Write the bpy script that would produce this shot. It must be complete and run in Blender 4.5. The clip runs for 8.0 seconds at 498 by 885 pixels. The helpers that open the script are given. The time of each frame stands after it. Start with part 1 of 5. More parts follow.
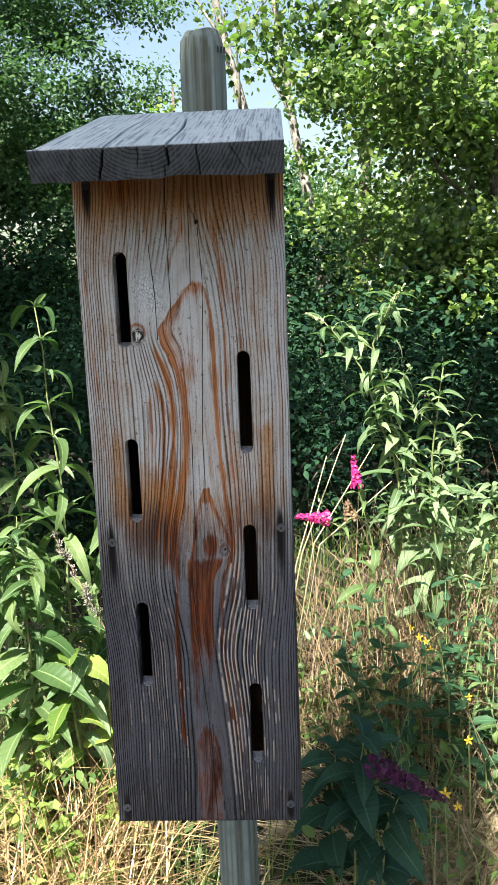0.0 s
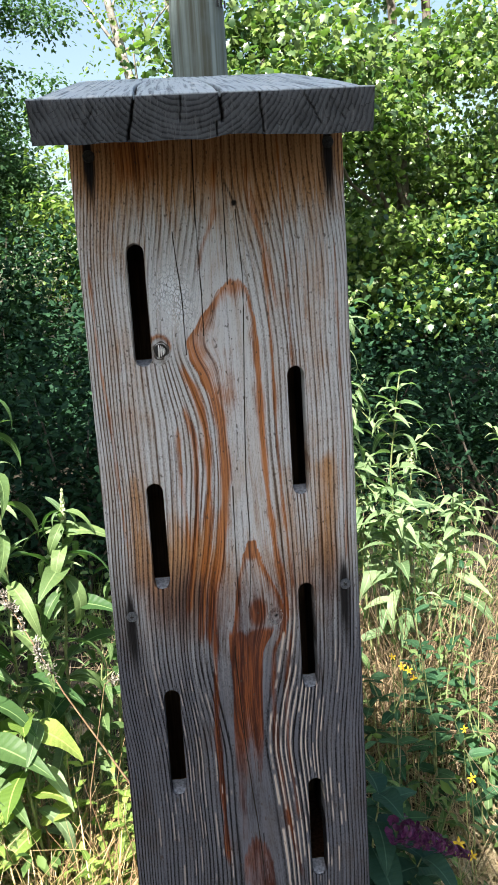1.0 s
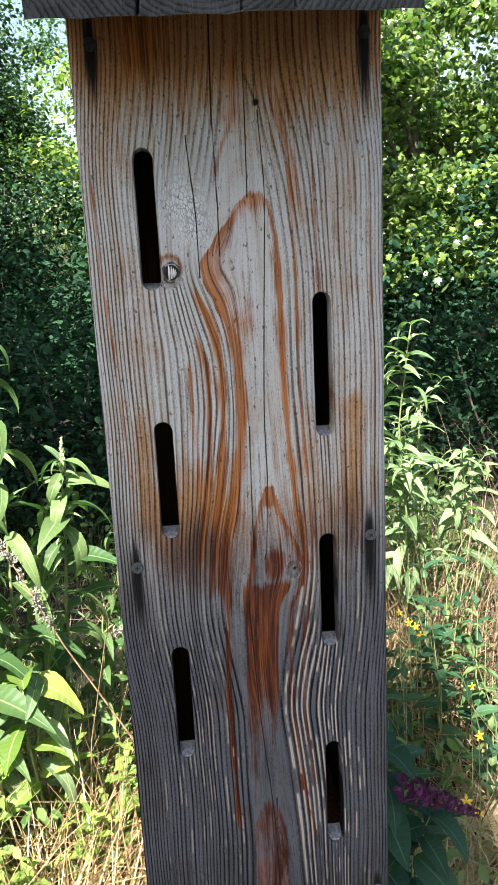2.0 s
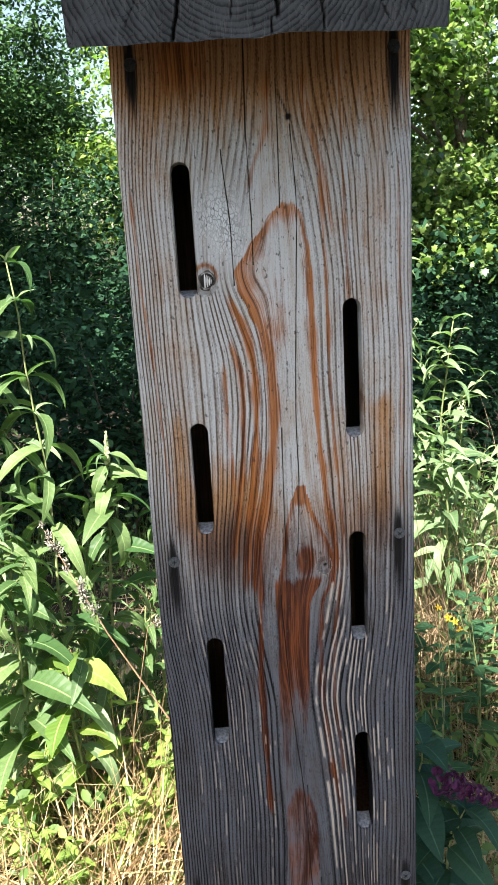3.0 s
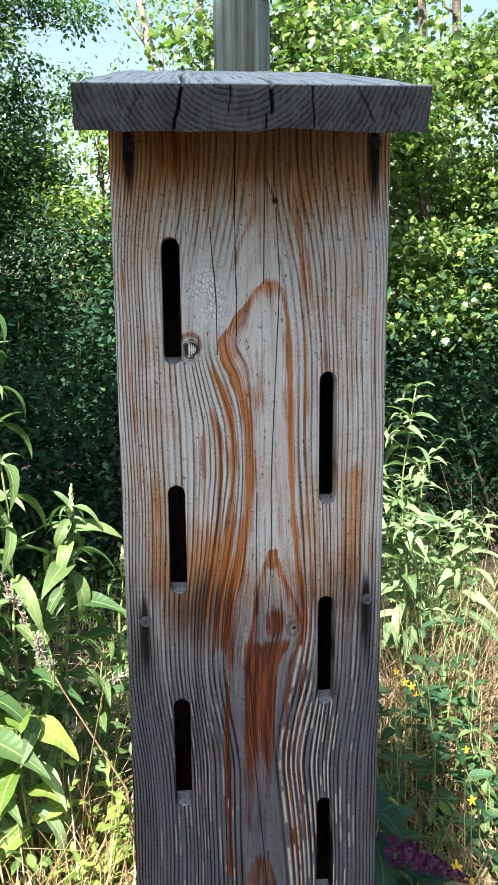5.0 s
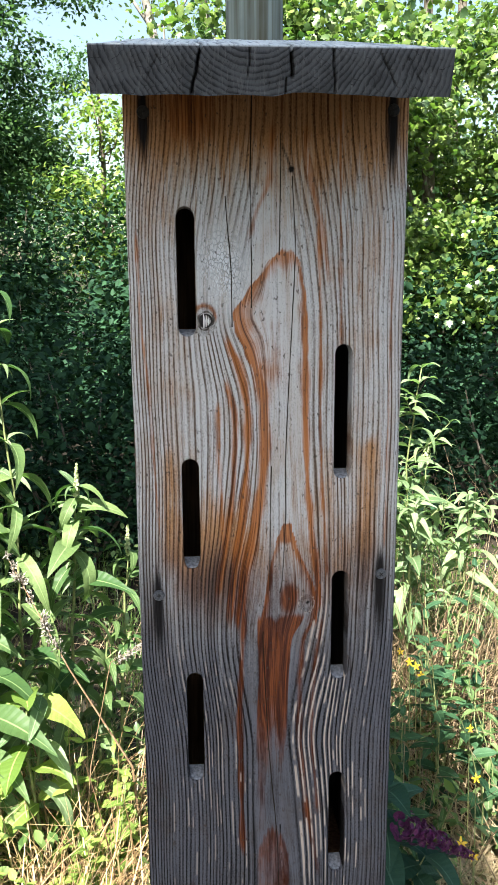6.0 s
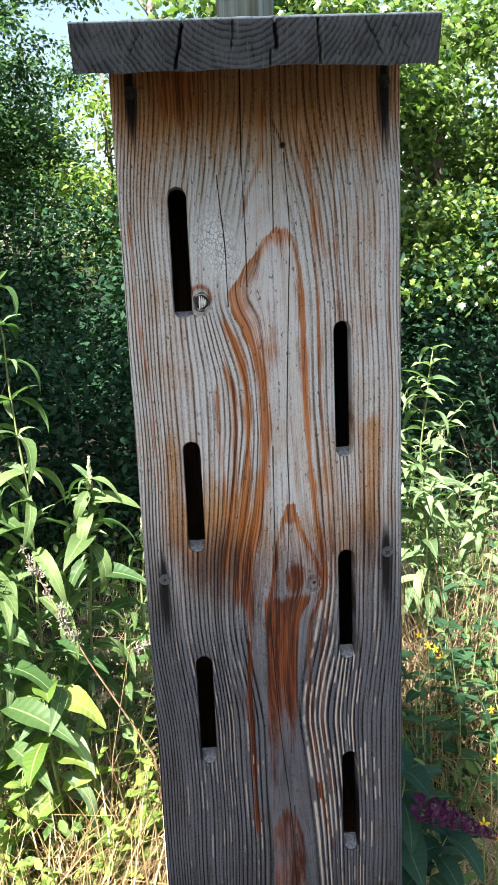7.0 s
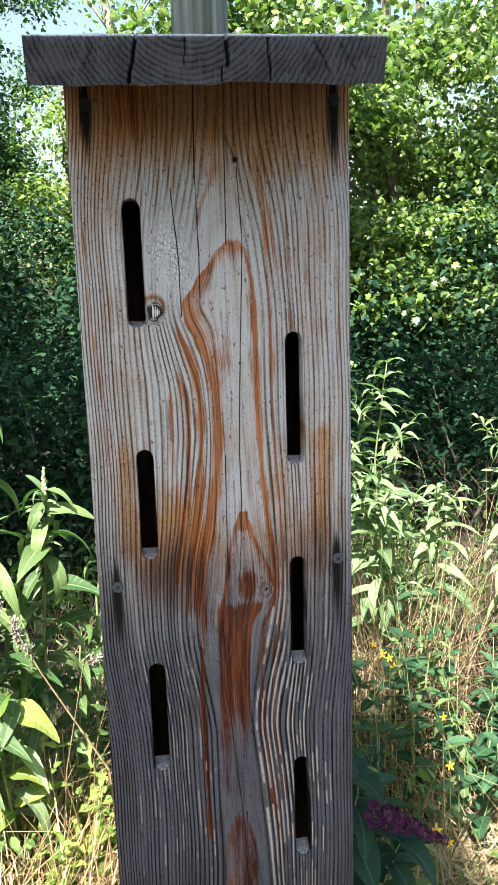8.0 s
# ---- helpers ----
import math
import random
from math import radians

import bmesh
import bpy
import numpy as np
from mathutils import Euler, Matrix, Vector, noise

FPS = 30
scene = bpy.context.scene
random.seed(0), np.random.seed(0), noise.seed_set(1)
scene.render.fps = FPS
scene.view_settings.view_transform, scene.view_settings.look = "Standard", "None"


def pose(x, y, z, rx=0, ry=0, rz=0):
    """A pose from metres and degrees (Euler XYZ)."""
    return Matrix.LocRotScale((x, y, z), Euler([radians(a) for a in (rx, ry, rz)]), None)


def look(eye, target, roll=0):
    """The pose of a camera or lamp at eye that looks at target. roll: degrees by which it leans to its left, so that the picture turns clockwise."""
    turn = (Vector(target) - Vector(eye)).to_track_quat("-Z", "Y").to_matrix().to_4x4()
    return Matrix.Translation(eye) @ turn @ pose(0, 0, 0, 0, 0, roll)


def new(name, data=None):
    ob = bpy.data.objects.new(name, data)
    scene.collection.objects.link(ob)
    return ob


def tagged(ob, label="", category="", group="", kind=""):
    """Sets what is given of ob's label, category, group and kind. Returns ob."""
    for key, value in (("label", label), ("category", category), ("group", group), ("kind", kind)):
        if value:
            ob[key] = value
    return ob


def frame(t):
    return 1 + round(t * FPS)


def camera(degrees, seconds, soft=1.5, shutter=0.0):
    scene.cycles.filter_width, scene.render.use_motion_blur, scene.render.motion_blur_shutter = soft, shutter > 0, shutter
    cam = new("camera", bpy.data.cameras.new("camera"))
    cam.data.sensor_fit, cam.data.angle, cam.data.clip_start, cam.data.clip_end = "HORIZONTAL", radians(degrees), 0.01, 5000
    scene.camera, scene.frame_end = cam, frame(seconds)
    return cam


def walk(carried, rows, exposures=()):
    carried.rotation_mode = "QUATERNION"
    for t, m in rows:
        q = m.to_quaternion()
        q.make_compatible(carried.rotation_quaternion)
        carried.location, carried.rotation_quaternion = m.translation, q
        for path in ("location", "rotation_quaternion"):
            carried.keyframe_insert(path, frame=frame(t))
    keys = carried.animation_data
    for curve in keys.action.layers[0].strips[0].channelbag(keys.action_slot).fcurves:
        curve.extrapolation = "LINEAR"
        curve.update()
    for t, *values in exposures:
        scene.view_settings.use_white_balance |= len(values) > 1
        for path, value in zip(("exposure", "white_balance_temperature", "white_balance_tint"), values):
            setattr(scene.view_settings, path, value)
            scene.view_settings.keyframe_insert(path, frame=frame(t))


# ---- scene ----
cam = camera(35.3, 8.0, 1.3)
PATH = [
    (0, (0.111, -0.897, 1.493), (0.02, 1.064, 1.111), -2.1),
    (0.5, (0.02, -0.802, 1.47), (-0.004, 1.176, 1.176), -3.3),
    (1, (-0.034, -0.703, 1.486), (0.117, 1.259, 1.128), -3.5),
    (1.5, (-0.043, -0.666, 1.482), (0.071, 1.283, 1.046), -3.3),
    (1.7, (-0.049, -0.644, 1.466), (0.096, 1.301, 1.02), -2.9),
    (2.8, (-0.029, -0.632, 1.452), (0.041, 1.297, 0.929), -3.5),
    (3, (-0.036, -0.661, 1.471), (-0.008, 1.28, 0.988), -3.4),
    (3.5, (-0.047, -0.658, 1.471), (-0.027, 1.297, 1.048), -1.6),
    (4, (-0.053, -0.661, 1.477), (0.017, 1.294, 1.064), -0.6),
    (4.5, (-0.047, -0.681, 1.486), (0.089, 1.286, 1.15), -0.6),
    (6, (-0.063, -0.675, 1.474), (0.07, 1.282, 1.085), -0.4),
    (6.5, (-0.059, -0.674, 1.469), (0.027, 1.284, 1.074), -2.0),
    (7, (-0.049, -0.674, 1.464), (0.04, 1.282, 1.054), -2.5),
    (7.5, (-0.037, -0.688, 1.468), (0.125, 1.266, 1.072), -1.7),
    (8, (-0.045, -0.685, 1.462), (0.152, 1.268, 1.08), -1.8),
]
walk(cam, [(t, look(eye, target, roll)) for t, eye, target, roll in PATH],
     [(0, 2.22), (0.5, 2.19), (1.0, 2.33), (1.5, 2.47), (3.0, 2.51), (4.5, 2.47), (6.0, 2.55), (8.0, 2.53)])

# ---- light ----
SUN = Vector((-0.22, -0.56, 0.80)).normalized()
world = bpy.data.worlds.new("world")
scene.world = world
world.use_nodes = True
sky = world.node_tree.nodes.new("ShaderNodeTexSky")
sky.sky_type = "NISHITA"
sky.sun_disc = False
sky.dust_density = 2.6
sky.air_density = 1.5
sky.sun_elevation = math.asin(SUN.z)
sky.sun_rotation = math.atan2(SUN.x, SUN.y)
haze = world.node_tree.nodes.new("ShaderNodeHueSaturation")
haze.inputs["Saturation"].default_value = 0.98
world.node_tree.links.new(sky.outputs[0], haze.inputs["Color"])
world.node_tree.links.new(haze.outputs[0], world.node_tree.nodes["Background"].inputs[0])
world.node_tree.nodes["Background"].inputs[1].default_value = 0.05
sun_data = bpy.data.lights.new("sun", "SUN")
sun_data.energy, sun_data.angle, sun_data.color = 5.0, radians(0.5), (1.0, 0.97, 0.90)
sun = new("sun", sun_data)
sun.matrix_world = look(SUN * 30, (0, 0, 0))


# ---- materials ----
class Shade:
    """A small builder for one node material."""

    def __init__(self, name):
        self.m = bpy.data.materials.new(name)
        self.m.use_nodes = True
        self.t = self.m.node_tree
        self.b = self.t.nodes["Principled BSDF"]
        self.out = self.t.nodes["Material Output"]

    def node(self, kind, *ins):
        n = self.t.nodes.new("ShaderNode" + kind)
        for i, v in enumerate(ins):
            if v is not None:
                self.put(n.inputs[i], v)
        return n

    def put(self, socket, v):
        if isinstance(v, bpy.types.Node):
            v = v.outputs[0]
        if isinstance(v, bpy.types.NodeSocket):
            self.t.links.new(v, socket)
        elif isinstance(v, tuple) and len(v) == 3 and socket.type == "RGBA":
            socket.default_value = (*v, 1)
        else:
            socket.default_value = v

    def math(self, op, a, b=0.0, c=0.0):
        n = self.t.nodes.new("ShaderNodeMath")
        n.operation = op
        for i, v in enumerate((a, b, c)):
            self.put(n.inputs[i], v)
        return n

    def ramp(self, v, lo, hi, a=0.0, b=1.0):
        n = self.node("MapRange", v, lo, hi, a, b)
        n.interpolation_type = "SMOOTHSTEP"
        return n

    def mix(self, f, a, b, blend="MIX"):
        n = self.t.nodes.new("ShaderNodeMix")
        n.data_type, n.blend_type = "RGBA", blend
        for i, v in ((0, f), (6, a), (7, b)):
            self.put(n.inputs[i], v)
        return n.outputs[2]

    def place(self, sx=1, sy=1, sz=1):
        c = self.node("TexCoord")
        return self.node("Mapping", c.outputs["Object"], None, None, (sx, sy, sz))

    def noise(self, scale, at, detail=4.0, rough=0.55):
        return self.node("TexNoise", at, None, scale, detail, rough)

    def attr(self, name):
        n = self.node("Attribute")
        n.attribute_name = name
        return n.outputs["Fac"]

    def finish(self, colour, rough=0.7, height=None, depth=0.001, strength=1.0, spec=0.3, metal=0.0):
        self.put(self.b.inputs["Base Color"], colour)
        self.put(self.b.inputs["Roughness"], rough)
        self.put(self.b.inputs["Specular IOR Level"], spec)
        self.put(self.b.inputs["Metallic"], metal)
        if height is not None:
            bump = self.node("Bump", strength, depth)
            self.put(bump.inputs["Height"], height)
            self.put(self.b.inputs["Normal"], bump)
        return self.m


def front_wood():
    """Weathered softwood: rings from the board's own grain field, stains and wear from its masks."""
    s = Shade("weathered_front_wood")
    phase, xi, warm, rust, dark, worn, pale, calm, frost = (s.attr(k) for k in ("phase", "xi", "warm", "rust", "dark", "worn", "pale", "calm", "frost"))
    bold = s.attr("bold")
    z = s.node("SeparateXYZ", s.node("TexCoord").outputs["Object"]).outputs[2]

    def along(kx, kz, detail=3.0, rough=0.6):
        """Noise drawn out along the grain, which it follows round the knots."""
        v = s.node("CombineXYZ", s.math("MULTIPLY", xi, kx), 0.0, s.math("MULTIPLY", z, kz))
        return s.noise(1.0, v, detail, rough)

    fibre = along(900, 22, 3.0, 0.65)
    streak = along(300, 7, 4.0, 0.6)
    long = along(170, 2.6, 3.0, 0.55)
    blot = s.noise(34.0, s.place(1, 1, 0.5), 5.0, 0.65)
    grit = s.noise(900.0, s.place(1, 1, 0.6), 2.0)
    speck = s.noise(330.0, s.place(1, 1, 0.5), 2.0)
    wob = s.math("MULTIPLY_ADD", streak, 0.30, s.math("MULTIPLY_ADD", fibre, 0.26, phase))
    p = s.math("FRACT", wob)
    ring = s.math("FLOOR", wob)
    own = s.node("TexWhiteNoise", None, ring)
    own.noise_dimensions = "1D"
    groove = s.math("MULTIPLY", s.ramp(p, 0.40, 0.76), s.ramp(p, 0.84, 1.0, 1.0, 0.0))
    groove = s.math("MULTIPLY", groove, s.math("MULTIPLY", s.math("MULTIPLY_ADD", own, 0.55, 0.65), s.ramp(long, 0.3, 0.65, 0.55, 1.15)))
    groove = s.math("MULTIPLY", groove, s.math("MULTIPLY_ADD", calm, -0.88, s.math("MULTIPLY_ADD", s.ramp(z, 0.44, 0.74), -0.22, 1.0)))
    groove = s.math("MULTIPLY", groove, s.math("MULTIPLY_ADD", bold, 0.7, 1.0))
    fleck = s.math("MULTIPLY_ADD", s.math("SUBTRACT", fibre, 0.47), 1.05, s.math("MULTIPLY_ADD", s.math("SUBTRACT", grit, 0.5), 1.3, s.math("MULTIPLY", s.math("SUBTRACT", streak, 0.5), 0.8)))
    groove = s.node("Clamp", s.math("ADD", groove, fleck))
    grey = s.mix(groove, (0.41, 0.425, 0.45), (0.093, 0.073, 0.062))
    grey = s.mix(s.ramp(s.math("ADD", blot, long), 0.86, 1.2, 0.0, 0.5), grey, s.mix(groove, (0.308, 0.259, 0.219), (0.081, 0.053, 0.037)))
    grey = s.mix(s.math("MULTIPLY", frost, s.ramp(s.math("ADD", blot, grit), 0.85, 1.15)), grey, (0.54, 0.585, 0.64))
    cell = s.node("TexVoronoi", s.place(1, 1, 0.6), None, 330.0)
    cell.feature = "DISTANCE_TO_EDGE"
    grey = s.mix(s.math("MULTIPLY", frost, s.math("MULTIPLY", s.ramp(cell.outputs["Distance"], 0.02, 0.13, 0.75, 0.0), s.ramp(blot, 0.35, 0.6))), grey, (0.10, 0.105, 0.11))
    brown = s.mix(groove, (0.330, 0.186, 0.094), (0.066, 0.031, 0.0150))
    wo = s.ramp(s.math("ADD", worn, s.math("MULTIPLY_ADD", s.math("ADD", streak, long), 0.5, -0.5)), 0.08, 0.95)
    brown = s.mix(s.ramp(wo, 0.04, 0.45, 0.0, 0.85), brown, s.mix(1.0, brown, (0.52, 0.43, 0.42), "MULTIPLY"))
    ww = s.ramp(s.math("ADD", warm, s.math("MULTIPLY_ADD", s.math("ADD", blot, s.math("ADD", streak, fibre)), 1.0, -1.5)), 0.0, 0.85)
    col = s.mix(ww, grey, brown)
    old = s.mix(groove, (0.092, 0.096, 0.117), (0.0085, 0.0084, 0.0105))
    old = s.mix(s.ramp(blot, 0.45, 0.7, 0.0, 0.6), old, s.mix(groove, (0.069, 0.061, 0.060), (0.0105, 0.0097, 0.0097)))
    col = s.mix(wo, col, old)
    ru = s.ramp(s.math("ADD", rust, s.math("MULTIPLY_ADD", s.math("ADD", s.math("ADD", fibre, streak), blot), 0.95, -1.42)), 0.12, 0.80, 0.0, 0.92)
    rusty = s.mix(s.ramp(s.math("ADD", s.math("MULTIPLY", fibre, 1.4), s.math("MULTIPLY_ADD", streak, 2.0, s.math("MULTIPLY", wo, 0.22))), 1.45, 2.15), (0.335, 0.122, 0.032), (0.061, 0.0194, 0.0081))
    rusty = s.mix(s.ramp(wo, 0.0, 0.62, 0.0, 0.92), rusty, s.mix(1.0, rusty, (0.56, 0.42, 0.38), "MULTIPLY"))
    col = s.mix(ru, col, rusty)
    # cream splinters left standing along single rings
    v = s.node("CombineXYZ", s.math("MULTIPLY", ring, 3.71), 5.0, s.math("MULTIPLY", z, 15.0))
    dash = s.ramp(s.math("MULTIPLY_ADD", pale, 0.16, s.noise(1.0, v, 2.5, 0.6)), 0.605, 0.645)
    dash = s.math("MULTIPLY", s.math("MULTIPLY", s.math("MULTIPLY", dash, s.ramp(calm, 0.3, 0.05)), s.ramp(pale, 0.1, 0.5)), s.math("MULTIPLY", s.ramp(p, 0.02, 0.12), s.ramp(p, 0.30, 0.44, 1.0, 0.0)))
    col = s.mix(s.math("MULTIPLY", dash, s.ramp(fibre, 0.3, 0.5, 0.35, 0.95)), col, (0.381, 0.332, 0.300))
    col = s.mix(s.ramp(speck, 0.64, 0.70, 0.0, 0.7), col, (0.049, 0.039, 0.032))
    col = s.mix(s.ramp(s.math("ADD", dark, s.math("MULTIPLY_ADD", s.math("ADD", streak, fibre), 0.6, -0.6)), 0.12, 0.9), col, (0.0113, 0.0105, 0.0113))
    for k in ("crack_a", "crack_b", "crack_c", "crack_d"):
        line = s.math("ABSOLUTE", s.math("MULTIPLY_ADD", streak, 0.0016, s.math("SUBTRACT", s.attr(k), 0.0008)))
        col = s.mix(s.math("MULTIPLY", s.ramp(line, 0.00022, 0.00078, 1.0, 0.0), s.ramp(blot, 0.3, 0.5, 0.55, 1.0)), col, (0.0146, 0.0105, 0.0081))
    h = s.math("MULTIPLY_ADD", groove, -0.9, s.math("MULTIPLY_ADD", fibre, -0.35, s.math("MULTIPLY", grit, 0.3)))
    return s.finish(col, 0.85, h, 0.0011, 0.7, 0.08)


def board_wood(name, light, deep, sx=260, sz=9, axis=2):
    s = Shade(name)
    k = [sx, sx, sx]
    k[axis] = sz
    streak = s.noise(1.0, s.place(*k), 4.0, 0.6)
    k = [950, 950, 950]
    k[axis] = 40
    fine = s.noise(1.0, s.place(*k), 3.0)
    blot = s.noise(30.0, s.place(), 4.0)
    col = s.mix(s.ramp(streak, 0.35, 0.66), light, deep)
    col = s.mix(s.ramp(blot, 0.45, 0.75, 0.0, 0.6), col, tuple(0.6 * c for c in light))
    return s.finish(col, 0.85, s.math("MULTIPLY_ADD", fine, 0.3, streak), 0.001, 0.7, 0.1)


def roof_wood():
    """Grey weathered board: rings about a pith above the board show on the end grain, lines along y on the top."""
    s = Shade("grey_roof_wood")
    c = s.node("TexCoord").outputs["Object"]
    xyz = s.node("SeparateXYZ", c)
    dx = s.math("SUBTRACT", xyz.outputs[0], -0.012)
    dz = s.math("SUBTRACT", xyz.outputs[2], 0.062)
    r = s.math("SQRT", s.math("ADD", s.math("MULTIPLY", dx, dx), s.math("MULTIPLY", dz, dz)))
    wave = s.noise(26.0, s.place(1, 0.15, 1), 4.0, 0.6)
    rings = s.math("FRACT", s.math("MULTIPLY_ADD", r, 265.0, s.math("MULTIPLY", wave, 3.0)))
    late = s.math("MULTIPLY", s.ramp(rings, 0.3, 0.85), s.ramp(rings, 0.9, 1.0, 1.0, 0.0))
    fine = s.noise(1.0, s.place(900, 40, 900), 3.0)
    blot = s.noise(45.0, s.place(1, 0.4, 1), 5.0, 0.65)
    late = s.math("MULTIPLY", late, s.ramp(blot, 0.32, 0.6, 0.25, 1.0))
    end = s.attr("end")
    strip = s.noise(1.0, s.place(230, 7, 60), 4.0, 0.65)
    frost = s.noise(1.0, s.place(70, 22, 40), 5.0, 0.7)
    # top paler and bluer than the end grain: skylight put into its colour
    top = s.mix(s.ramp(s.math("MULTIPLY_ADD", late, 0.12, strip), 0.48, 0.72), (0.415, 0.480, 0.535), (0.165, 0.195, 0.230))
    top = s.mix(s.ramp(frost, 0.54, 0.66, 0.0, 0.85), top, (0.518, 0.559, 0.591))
    turn = s.math("MULTIPLY_ADD", s.math("ARCTAN2", dx, dz), 21.0, s.math("MULTIPLY", s.noise(50.0, s.place(), 3.0), 5.0))
    check = s.math("MULTIPLY", s.ramp(s.math("PINGPONG", turn, 0.5), 0.05, 0.0), s.ramp(s.noise(120.0, s.place(), 2.0), 0.45, 0.58))
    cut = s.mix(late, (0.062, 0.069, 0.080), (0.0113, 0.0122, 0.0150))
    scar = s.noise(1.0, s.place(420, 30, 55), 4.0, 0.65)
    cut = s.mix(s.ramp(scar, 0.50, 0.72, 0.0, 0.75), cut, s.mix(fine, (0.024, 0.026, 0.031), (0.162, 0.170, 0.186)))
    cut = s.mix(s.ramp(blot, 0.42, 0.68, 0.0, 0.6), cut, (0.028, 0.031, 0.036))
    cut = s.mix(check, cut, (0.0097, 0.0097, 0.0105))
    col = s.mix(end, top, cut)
    col = s.mix(s.attr("crack"), col, (0.0097, 0.0089, 0.0089))
    h = s.math("MULTIPLY_ADD", fine, 0.4, s.math("MULTIPLY_ADD", strip, -0.8, blot))
    return s.finish(col, 0.85, h, 0.0016, 0.8, 0.1)


def leaf_mat(name, a, b, glow=0.35, rough=0.42, own=False, spec=0.5, vein=False):
    """Two-sided leaf that lets part of the light through; a and b are its darkest and lightest colours."""
    s = Shade(name)
    r = s.node("ObjectInfo").outputs["Random"] if own else s.node("NewGeometry").outputs["Random Per Island"]
    col = s.mix(r, a, b)
    n = s.noise(9.0 if not own else 40.0, s.place(), 3.0)
    col = s.mix(s.ramp(n, 0.35, 0.7, 0.0, 0.5), col, s.mix(0.5, col, a))
    if vein:
        mid = s.attr("mid")
        along = s.node("SeparateXYZ", s.node("TexCoord").outputs["Object"]).outputs[1]
        rib = s.math("PINGPONG", s.math("MULTIPLY_ADD", mid, -0.9, s.math("MULTIPLY", along, 13.0)), 0.5)
        col = s.mix(s.ramp(rib, 0.0, 0.12, 0.30, 0.0), col, s.mix(1.0, col, (0.62, 0.68, 0.6), "MULTIPLY"))
        spot = s.noise(7.0, s.place(), 4.0, 0.7)
        col = s.mix(s.ramp(spot, 0.52, 0.75, 0.0, 0.5), col, s.mix(1.0, col, (1.35, 1.15, 0.75), "MULTIPLY"))
        bump = s.node("Bump", 0.12, 0.02)
        s.put(bump.inputs["Height"], rib)
        s.put(s.b.inputs["Normal"], bump)
        col = s.mix(s.ramp(mid, 0.02, 0.09, 0.45, 0.0), col, tuple(min(1.0, 1.9 * c + 0.03) for c in b))
    s.put(s.b.inputs["Base Color"], col)
    s.put(s.b.inputs["Roughness"], rough)
    s.put(s.b.inputs["Specular IOR Level"], spec)
    tr = s.node("BsdfTranslucent")
    s.put(tr.inputs[0], s.mix(0.15, s.mix(1.0, col, (1.20, 1.65, 0.80), "MULTIPLY"), (0.12, 0.21, 0.04)))
    mixer = s.node("MixShader", glow, s.b, tr)
    s.put(s.out.inputs[0], mixer)
    return s.m


def plain(name, a, b, scale=30.0, rough=0.8, depth=0.002, spec=0.25, metal=0.0):
    s = Shade(name)
    n = s.noise(scale, s.place(), 5.0, 0.6)
    return s.finish(s.mix(s.ramp(n, 0.35, 0.68), a, b), rough, n, depth, 0.8, spec, metal)


M_FRONT = front_wood()
# side wood at half tone: shadow beside the front board put into colour
M_SIDE = board_wood("shaded_side_wood", (0.11, 0.10, 0.095), (0.045, 0.038, 0.034))
M_INNER = board_wood("raw_inner_wood", (0.162, 0.105, 0.065), (0.081, 0.049, 0.028))
M_ROOF = roof_wood()
M_POST = board_wood("treated_post_wood", (0.186, 0.231, 0.231), (0.073, 0.077, 0.061), 105, 1.6)
M_SCREW = plain("dull_screw_steel", (0.041, 0.047, 0.060), (0.105, 0.117, 0.138), 900.0, 0.5, 0.0002, 0.5, 0.4)
# near-black that stands for the shade in recesses, nothing is cut in
M_RECESS_SHADE = plain("recess_shade", (0.0081, 0.0081, 0.0081), (0.024, 0.024, 0.024), 400.0, 0.7)
M_SPLINTER = board_wood("silver_splinter_wood", (0.66, 0.67, 0.69), (0.42, 0.42, 0.42), 500, 30, 1)
# blue-grey of the slot ledges holds the skylight that falls on them
M_LEDGE = board_wood("skylit_ledge_wood", (0.194, 0.219, 0.267), (0.081, 0.089, 0.105))
M_INK = plain("black_ink", (0.024, 0.024, 0.024), (0.049, 0.049, 0.041), 600.0)
M_BARK = plain("grey_brown_bark", (0.061, 0.049, 0.036), (0.154, 0.134, 0.109), 14.0, 0.9, 0.01)
M_PALE_BARK = plain("pale_grey_bark", (0.130, 0.117, 0.101), (0.308, 0.283, 0.251), 9.0, 0.85, 0.006)
M_SOIL = plain("leaf_litter_soil", (0.0097, 0.0081, 0.0049), (0.029, 0.0227, 0.0130), 7.0, 0.95, 0.02)
M_STRAW = leaf_mat("dry_straw", (0.049, 0.029, 0.0162), (0.308, 0.227, 0.138), 0.25, 0.5)
M_RED_STRAW = leaf_mat("reddish_straw", (0.08, 0.038, 0.016), (0.55, 0.39, 0.20), 0.25, 0.5)
M_BROWN_STRAW = leaf_mat("brown_straw", (0.06, 0.038, 0.022), (0.33, 0.24, 0.145), 0.2, 0.6, spec=0.2)
M_PALE_STRAW = leaf_mat("bleached_straw", (0.162, 0.105, 0.057), (0.502, 0.405, 0.267), 0.25, 0.5)
M_GRASS = leaf_mat("green_grass", (0.036, 0.081, 0.0162), (0.162, 0.227, 0.061), 0.35, 0.45)
M_BUDD = leaf_mat("grey_green_leaf", (0.032, 0.077, 0.024), (0.146, 0.203, 0.077), 0.36, 0.5, True, 0.2, True)
M_BUDD_PALE = leaf_mat("pale_green_leaf", (0.073, 0.125, 0.055), (0.215, 0.275, 0.145), 0.36, 0.5, True, 0.22, True)
# darker leaf copies with shade in the colour, for weeds and purple bush
M_BUDD_SHADE = leaf_mat("shaded_weed_leaf", (0.0146, 0.047, 0.0227), (0.045, 0.097, 0.045), 0.25, 0.45, True, 0.15, True)
